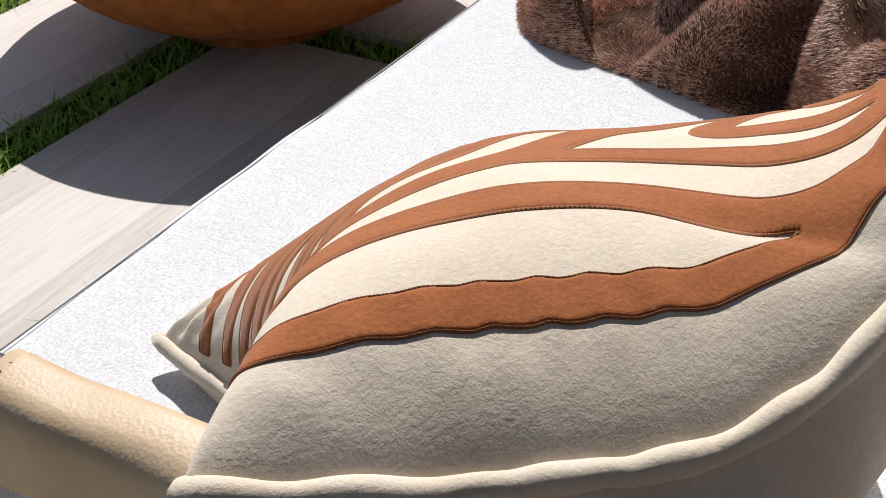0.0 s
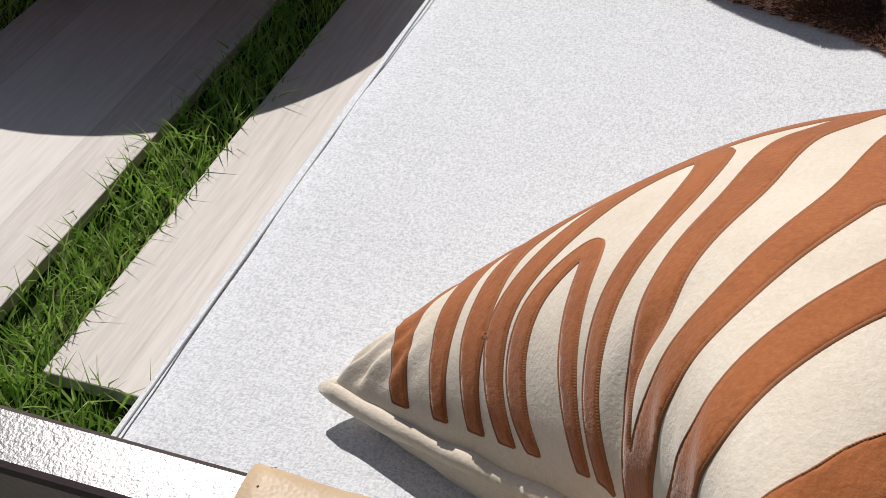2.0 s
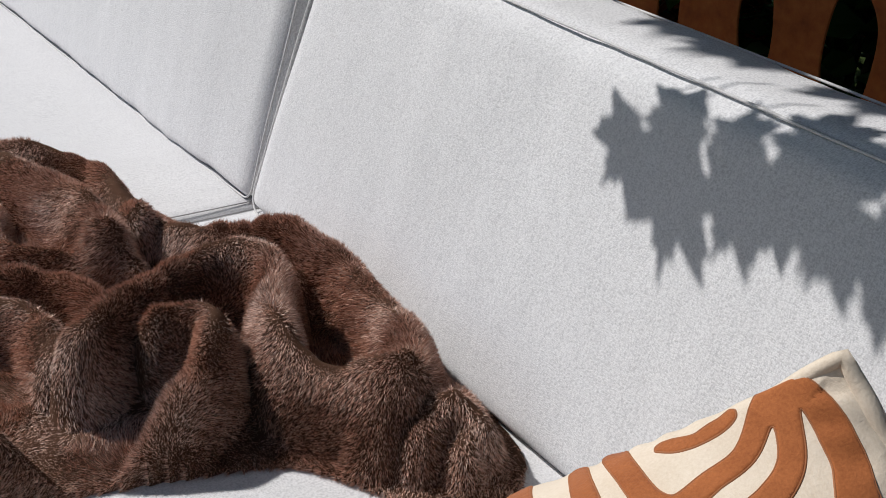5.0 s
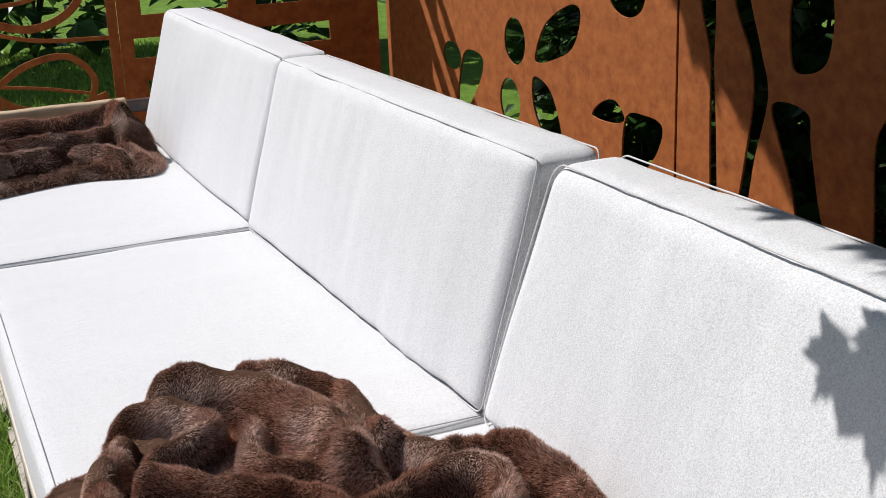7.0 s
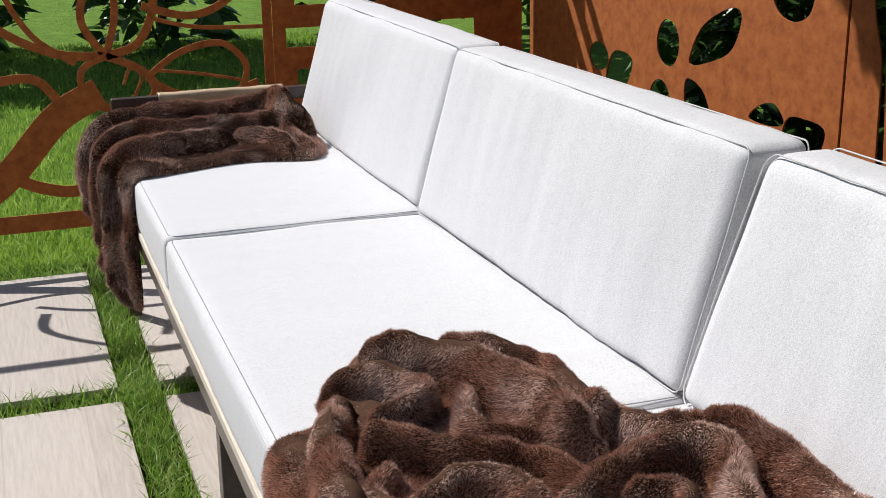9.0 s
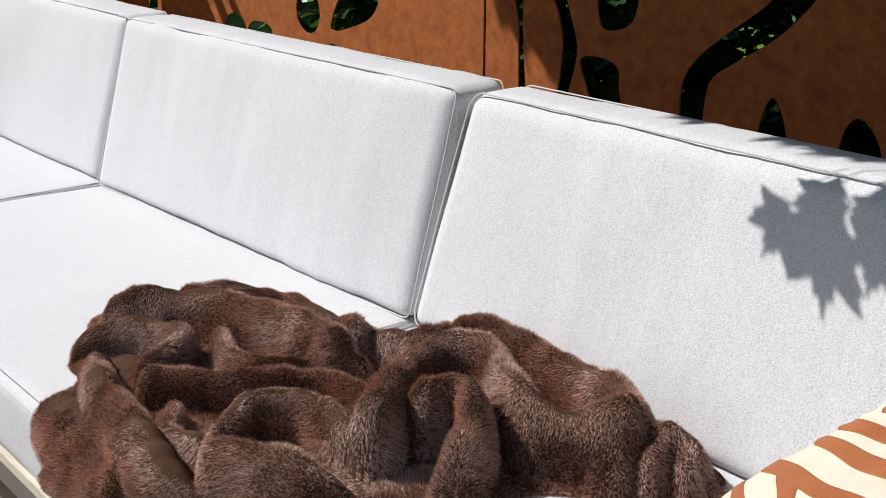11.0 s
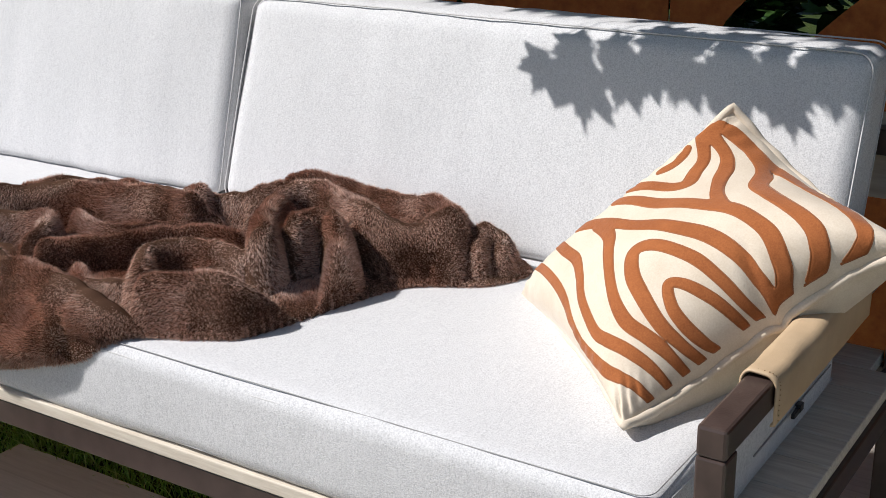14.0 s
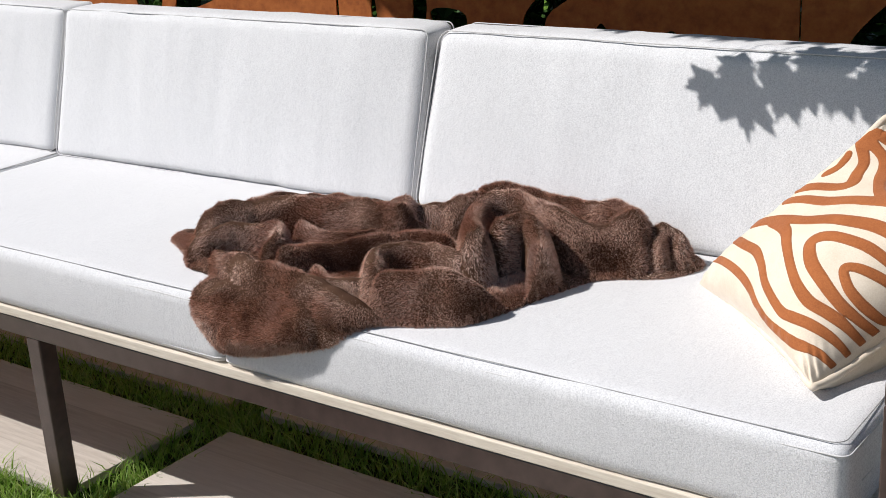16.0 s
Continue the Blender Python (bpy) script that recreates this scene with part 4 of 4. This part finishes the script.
throw("fur_throw", "rumpled dark brown faux-fur throw lying over two seat cushions",
      [(-1.30, 0.08), (-1.37, 0.13), (-1.45, 0.17), (-1.46, 0.22), (-1.38, 0.25), (-1.33, 0.36), (-1.18, 0.43), (-1.03, 0.42), (-0.93, 0.53), (-0.80, 0.565), (-0.66, 0.56), (-0.54, 0.55), (-0.465, 0.53), (-0.435, 0.48), (-0.47, 0.41),
       (-0.57, 0.34), (-0.605, 0.25), (-0.63, 0.16), (-0.66, 0.09), (-0.71, 0.06), (-0.78, 0.03), (-0.86, -0.02), (-0.95, -0.05), (-1.04, -0.075), (-1.13, -0.085), (-1.19, -0.03), (-1.22, 0.06)],
      [(0.105, 0.036, [(-0.73, 0.21), (-0.80, 0.30), (-0.83, 0.38), (-0.78, 0.42), (-0.69, 0.38), (-0.61, 0.37), (-0.54, 0.43)]),
       (0.100, 0.033, [(-0.80, 0.06), (-0.73, 0.09), (-0.66, 0.12), (-0.60, 0.16), (-0.60, 0.22), (-0.66, 0.30), (-0.71, 0.32), (-0.73, 0.28)]),
       (0.090, 0.044, [(-1.33, 0.17), (-1.24, 0.26), (-1.10, 0.31), (-0.98, 0.31)]),
       (0.088, 0.032, [(-1.34, 0.27), (-1.22, 0.37), (-1.09, 0.37), (-1.0, 0.36)]),
       (0.072, 0.028, [(-1.06, 0.10), (-0.98, 0.18), (-0.91, 0.25), (-0.84, 0.27)]),
       (0.070, 0.032, [(-0.84, 0.08), (-0.89, 0.15), (-0.85, 0.20), (-0.76, 0.20)]),
       (0.092, 0.042, [(-0.88, 0.47), (-0.79, 0.51), (-0.67, 0.50), (-0.56, 0.46), (-0.54, 0.41)]),
       (0.085, 0.040, [(-1.06, 0.385), (-0.97, 0.40), (-0.90, 0.44)]), (0.060, 0.026, [(-0.92, 0.40), (-0.88, 0.44), (-0.80, 0.46)]),
       (0.066, 0.026, [(-0.50, 0.43), (-0.51, 0.47), (-0.48, 0.49)]), (0.058, 0.024, [(-0.60, 0.49), (-0.52, 0.50), (-0.47, 0.46)]),
       (0.058, 0.032, [(-1.22, 0.09), (-1.10, 0.05), (-1.00, 0.04), (-0.90, 0.03), (-0.80, 0.02)]),
       (0.042, 0.032, [(-1.09, -0.05), (-1.0, -0.04), (-0.92, 0.0)]),
       (0.066, 0.028, [(-1.32, 0.09), (-1.25, 0.17), (-1.17, 0.19), (-1.12, 0.12)]), (0.055, 0.022, [(-1.16, 0.24), (-1.08, 0.22), (-1.02, 0.25), (-0.94, 0.33)]),
       (0.048, 0.022, [(-0.98, 0.09), (-0.93, 0.06), (-0.88, 0.08)])],
      0.017, 3, 0.0045, 18, 0.0080)
throw("fur_throw", "dark brown faux-fur throw draped over the seat corner beside the arm",
      [(-3.46, 0.30), (-3.40, 0.50), (-3.10, 0.54), (-2.90, 0.48), (-2.93, 0.30), (-2.88, 0.10), (-2.86, -0.05), (-2.86, -0.30), (-3.00, -0.37), (-3.14, -0.34), (-3.22, -0.24), (-3.40, -0.20), (-3.46, 0.0)],
      [(0.105, 0.07, [(-3.36, 0.46), (-3.30, 0.40), (-3.30, 0.20), (-3.28, -0.02), (-3.24, -0.22)]), (0.085, 0.045, [(-3.18, 0.46), (-3.16, 0.25), (-3.17, 0.0), (-3.12, -0.28)]),
       (0.06, 0.03, [(-2.94, 0.42), (-3.04, 0.38), (-3.10, 0.32)]), (0.05, 0.028, [(-2.95, 0.48), (-3.04, 0.46), (-3.10, 0.44)]), (0.075, 0.055, [(-3.03, 0.25), (-3.0, 0.08), (-2.97, -0.12), (-2.98, -0.32)]),
       (0.075, 0.045, [(-3.41, 0.3), (-3.41, 0.0), (-3.38, -0.15)]), (0.135, 0.06, [(-3.34, 0.48), (-3.22, 0.46), (-3.12, 0.48)])],
      0.034, 8, 0.0065, 16, 0.010)

# ---- bowl planter ----
def bowl():
    ob = thing("bowl_planter", "large round corten steel bowl planter standing on the slabs", "planter", (-1.715, -1.02, 0.0))
    prof = [(0.0, 0.03), (0.16, 0.032), (0.28, 0.055), (0.38, 0.105), (0.45, 0.17), (0.495, 0.24), (0.51, 0.30), (0.513, 0.33), (0.503, 0.33), (0.495, 0.29), (0.47, 0.23), (0.42, 0.16), (0.34, 0.115), (0.0, 0.10)]
    line = [(p.x, p.y) for p in smooth_line([(r, z, 0) for r, z in prof], 4)]
    n = 72
    verts, faces = [], []
    for r, z in line:
        for k in range(n):
            w = 2 * math.pi * k / n
            verts.append((max(r, 0.0005) * math.cos(w), max(r, 0.0005) * math.sin(w), z))
    for i in range(len(line) - 1):
        for k in range(n):
            faces.append((i * n + k, i * n + (k + 1) % n, (i + 1) * n + (k + 1) % n, (i + 1) * n + k))
    part("bowl", mesh_of("bowl", verts, faces, CORTEN), CORTEN, ob)
    base = bmesh.new()
    bmesh.ops.create_cone(base, cap_ends=True, segments=48, radius1=0.2, radius2=0.2, depth=0.04, matrix=Matrix.Translation((0, 0, 0.02)))
    part("foot_ring", base, CORTEN, ob)


bowl()


# ---- planting ----
def leaf_card(o, way, size, up, pointed=1.0):
    """A folded, lobed leaf of six triangles."""
    side = way.cross(up)
    side = side.normalized() if side.length > 1e-4 else way.orthogonal().normalized()
    nrm = side.cross(way)
    a = o
    b1, b2 = o + way * size * 0.30 + side * size * 0.36 + nrm * size * 0.10, o + way * size * 0.30 - side * size * 0.36 + nrm * size * 0.10
    c1, c2 = o + way * size * 0.62 + side * size * 0.26 + nrm * size * 0.06, o + way * size * 0.62 - side * size * 0.26 + nrm * size * 0.06
    m, t = o + way * size * 0.5, o + way * size - nrm * size * 0.06
    return [a, b1, c1, t, c2, b2, m], [(0, 1, 6), (1, 2, 6), (2, 3, 6), (3, 4, 6), (4, 5, 6), (5, 0, 6)]


def shrub(label, at, size, count, leaf, material, seed):
    ob = thing("shrub", label, "shrub", at, "shrubs behind the screen")
    rg = random.Random(seed)
    verts, faces = [], []
    for _ in range(9):
        a = rg.uniform(0, 6.28)
        tip = Vector((math.cos(a) * size[0] * 0.7, math.sin(a) * size[1] * 0.7, size[2] * rg.uniform(0.6, 0.95)))
        line = smooth_line([(0, 0, 0), tip * 0.5 + Vector((rg.uniform(-0.1, 0.1), rg.uniform(-0.1, 0.1), 0.1)), tip], 4)
        v, f = tube(line, lambda t: 0.012 * (1.1 - t), False, 5)
        n = len(verts)
        verts += v
        faces += [tuple(k + n for k in q) for q in f]
    part("stem", mesh_of("stem", verts, faces, STEM), STEM, ob)
    verts, faces = [], []
    for _ in range(count):
        a, z = rg.uniform(0, 6.28), rg.random() ** 0.8
        r = math.sqrt(rg.random()) * (0.55 + 0.45 * math.sin(min(1, z * 1.25) * 2.6)) * (0.8 + 0.35 * noise.noise(Vector((math.cos(a) * 2, math.sin(a) * 2, z * 3 + seed))))
        o = Vector((math.cos(a) * r * size[0], math.sin(a) * r * size[1], 0.03 + z * size[2]))
        way = Vector((math.cos(a) + rg.gauss(0, 0.5), math.sin(a) + rg.gauss(0, 0.5), rg.gauss(0.0, 0.5))).normalized()
        v, f = leaf_card(o, way, leaf * rg.uniform(0.5, 1.3), Vector((rg.gauss(0, 0.4), rg.gauss(0, 0.4), 1)))
        n = len(verts)
        verts += v
        faces += [tuple(k + n for k in q) for q in f]
    tagged(part("leaves", mesh_of("leaves", verts, faces, material, False), material, ob), kind="stuff")
    return ob


STEM = plain("shrub_stems", (0.09, 0.07, 0.035), 0.8)
rs = random.Random(21)
for k in range(11):
    x = -3.7 + 0.55 * k
    shrub("dense dark green broad-leaved shrub behind the steel screen", (x + rs.uniform(-0.1, 0.1), 2.15 + rs.uniform(-0.1, 0.25), -0.03), (0.50, 0.42, rs.uniform(1.3, 1.7)), 1500, 0.10, LEAF, 30 + k)
plant = shrub("low leafy plant growing in the steel bowl", (-1.715, -1.02, 0.14), (0.46, 0.46, 0.30), 700, 0.055, LEAF, 91)
plant["group"] = "planting in the bowl"
shrub("small red-leaved heather bush behind the screen", (-1.80, 1.95, -0.03), (0.3, 0.22, 0.62), 1600, 0.035, REDLEAF, 77)
for k in range(7):
    shrub("tall dark green hedge shrub beyond the lawn", (-9.5 + rs.uniform(-0.5, 0.5), -5.5 + 1.6 * k, -0.03), (1.2, 1.0, rs.uniform(2.4, 3.0)), 1500, 0.20, LEAF, 60 + k)
for k in range(5):
    shrub("tall dark green hedge shrub beyond the screen", (-3.5 + 1.8 * k, 3.6 + rs.uniform(-0.2, 0.2), -0.03), (1.2, 0.6, 2.6), 1500, 0.17, LEAF, 80 + k)


def maple_leaf(o, way, up, size):
    """A flat leaf of five toothed lobes: a fan round its middle, the tip along way."""
    side = way.cross(up)
    side = side.normalized() if side.length > 1e-4 else way.orthogonal().normalized()
    half = ((0, 0.62), (7, 0.42), (13, 0.45), (22, 0.33), (34, 0.46), (42, 0.58), (50, 0.45), (58, 0.46), (74, 0.31), (92, 0.44), (100, 0.46), (112, 0.32), (140, 0.25), (165, 0.24))
    ring = [(a, r) for a, r in half] + [(180, 0.17)] + [(360 - a, r) for a, r in half[:0:-1]]
    c = o + way * 0.30 * size
    verts = [c] + [c + (way * math.cos(radians(a)) + side * math.sin(radians(a))) * r * size for a, r in ring]
    n = len(ring)
    return verts, [(0, 1 + k, 1 + (k + 1) % n) for k in range(n)]


def tree():
    """The tree whose boughs reach over the end of the sofa."""
    ob = thing("maple_tree", "maple tree with green lobed leaves reaching over the sofa", "tree", (2.1, 3.1, -0.03))
    rg = random.Random(5)
    v, f = tube(smooth_line([(0, 0, 0), (-0.05, 0.04, 1.2), (-0.2, -0.1, 2.4), (-0.35, -0.2, 3.8)], 8), lambda t: 0.13 * (1.15 - t * 0.8), False, 12)
    part("trunk", mesh_of("trunk", v, f, STEM), STEM, ob)
    lv, lf = [], []
    limbs = (((-0.1, 0, 1.5), (-1.0, -1.4, 2.15), (-2.2, -2.3, 2.2), (-3.2, -2.95, 2.08)), ((-0.1, 0, 1.6), (-1.6, -1.2, 2.3), (-3.0, -2.0, 2.3), (-4.1, -2.3, 2.15)),
             ((-0.1, 0, 1.8), (-0.8, -1.6, 2.5), (-1.6, -2.5, 2.4), (-2.3, -2.9, 2.2)))
    for limb in limbs:
        v, f = tube(smooth_line(limb, 8), lambda t: 0.055 * (1.12 - t), False, 7)
        part("limb", mesh_of("limb", v, f, STEM), STEM, ob)
    o = Vector(ob.location)

    def leaf(p, size):
        way = Vector((rg.gauss(0, 1), rg.gauss(0, 1), rg.gauss(-0.3, 0.3))).normalized()
        w, fc = maple_leaf(p - o, way, (-SUN_WAY + Vector((rg.gauss(0, 0.3), rg.gauss(0, 0.3), rg.gauss(0, 0.2)))).normalized(), size)
        n = len(lv)
        lv.extend(w)
        lf.extend(tuple(k + n for k in q) for q in fc)

    # the drooping spray over the end cushion: each leaf by where its stalk and its tip fall along the sun's rays
    for x0, z0, x1, z1 in ((-0.487, 0.937, -0.428, 0.783), (-0.529, 0.929, -0.546, 0.844), (-0.402, 0.932, -0.392, 0.831), (-0.361, 0.929, -0.355, 0.849), (-0.305, 0.950, -0.300, 0.845), (-0.273, 0.939, -0.267, 0.859), (-0.215, 0.953, -0.192, 0.882), (-0.153, 0.918, -0.105, 0.818), (-0.177, 0.957, -0.136, 0.889), (-0.109, 0.958, -0.069, 0.905), (-0.042, 0.946, -0.016, 0.875), (-0.069, 0.976, -0.060, 0.930), (-0.441, 0.965, -0.418, 0.900), (-0.343, 0.968, -0.338, 0.902), (-0.243, 0.971, -0.235, 0.904), (-0.135, 0.975, -0.116, 0.923)):
        stalk, tip = Vector((x0, 0.566 + 0.29 * (z0 - 0.572), z0)), Vector((x1, 0.566 + 0.29 * (z1 - 0.572), z1))
        far = SUN_WAY * rg.uniform(0.55, 0.75)
        reach = tip - stalk
        flat = reach - SUN_WAY * reach.dot(SUN_WAY)
        w, fc = maple_leaf(stalk - far - o, flat.normalized(), -SUN_WAY, flat.length * rg.uniform(0.92, 1.05))
        n = len(lv)
        lv.extend(w)
        lf.extend(tuple(k + n for k in q) for q in fc)
        v, f = tube([stalk - far - o, stalk - far - o - flat * 0.4 + Vector((0, 0.01, 0.05))], 0.0012, False, 5)
        n = len(lv)
        lv.extend(v)
        lf.extend(tuple(k + n for k in q) for q in f)
    for k in range(26):
        leaf(Vector((-0.50 + 0.021 * k, 0.675, rg.uniform(0.935, 0.985))) - SUN_WAY * rg.uniform(0.6, 0.9), rg.uniform(0.065, 0.10))
    for _ in range(3600):
        x, y = rg.uniform(-3.0, 1.2), rg.uniform(0.30, 1.14)
        if x < -1.40 - (y - 0.1) * 1.05 - (0.5 if y > 0.55 else 0.0) or (y < 0.6 and noise.noise(Vector((x * 2.1, y * 2.1, 0.3))) < -0.34):
            continue
        leaf(Vector((x, y, 2.0)) - SUN_WAY * rg.uniform(-0.1, 0.7), rg.uniform(0.10, 0.16))
    for _ in range(1700):
        x, y = rg.uniform(-2.6, 1.2), rg.uniform(1.05, 1.9)
        leaf(Vector((x, y, rg.uniform(1.75, 2.4))), rg.uniform(0.10, 0.17))
    tagged(part("foliage", mesh_of("foliage", lv, lf, LEAF, False), LEAF, ob), kind="stuff")


tree()


def zip_pull():
    """The black slider at the closed end of the end cushion's zip."""
    cushion = bpy.data.objects["seat_cushion"]
    inv = cushion.matrix_world.inverted()
    zip_line = box(-0.0045, -0.0005, 0.06, 0.56, 0.4935, 0.4965, 0.001)
    zip_line.transform(inv)
    tape = part("zip", zip_line, PIPING, cushion)
    slider = box(-0.002, 0.006, 0.185, 0.215, 0.488, 0.502, 0.002)
    slider.transform(inv)
    part("zip_slider", slider, BLACK, tape, "small black zip slider")


zip_pull()
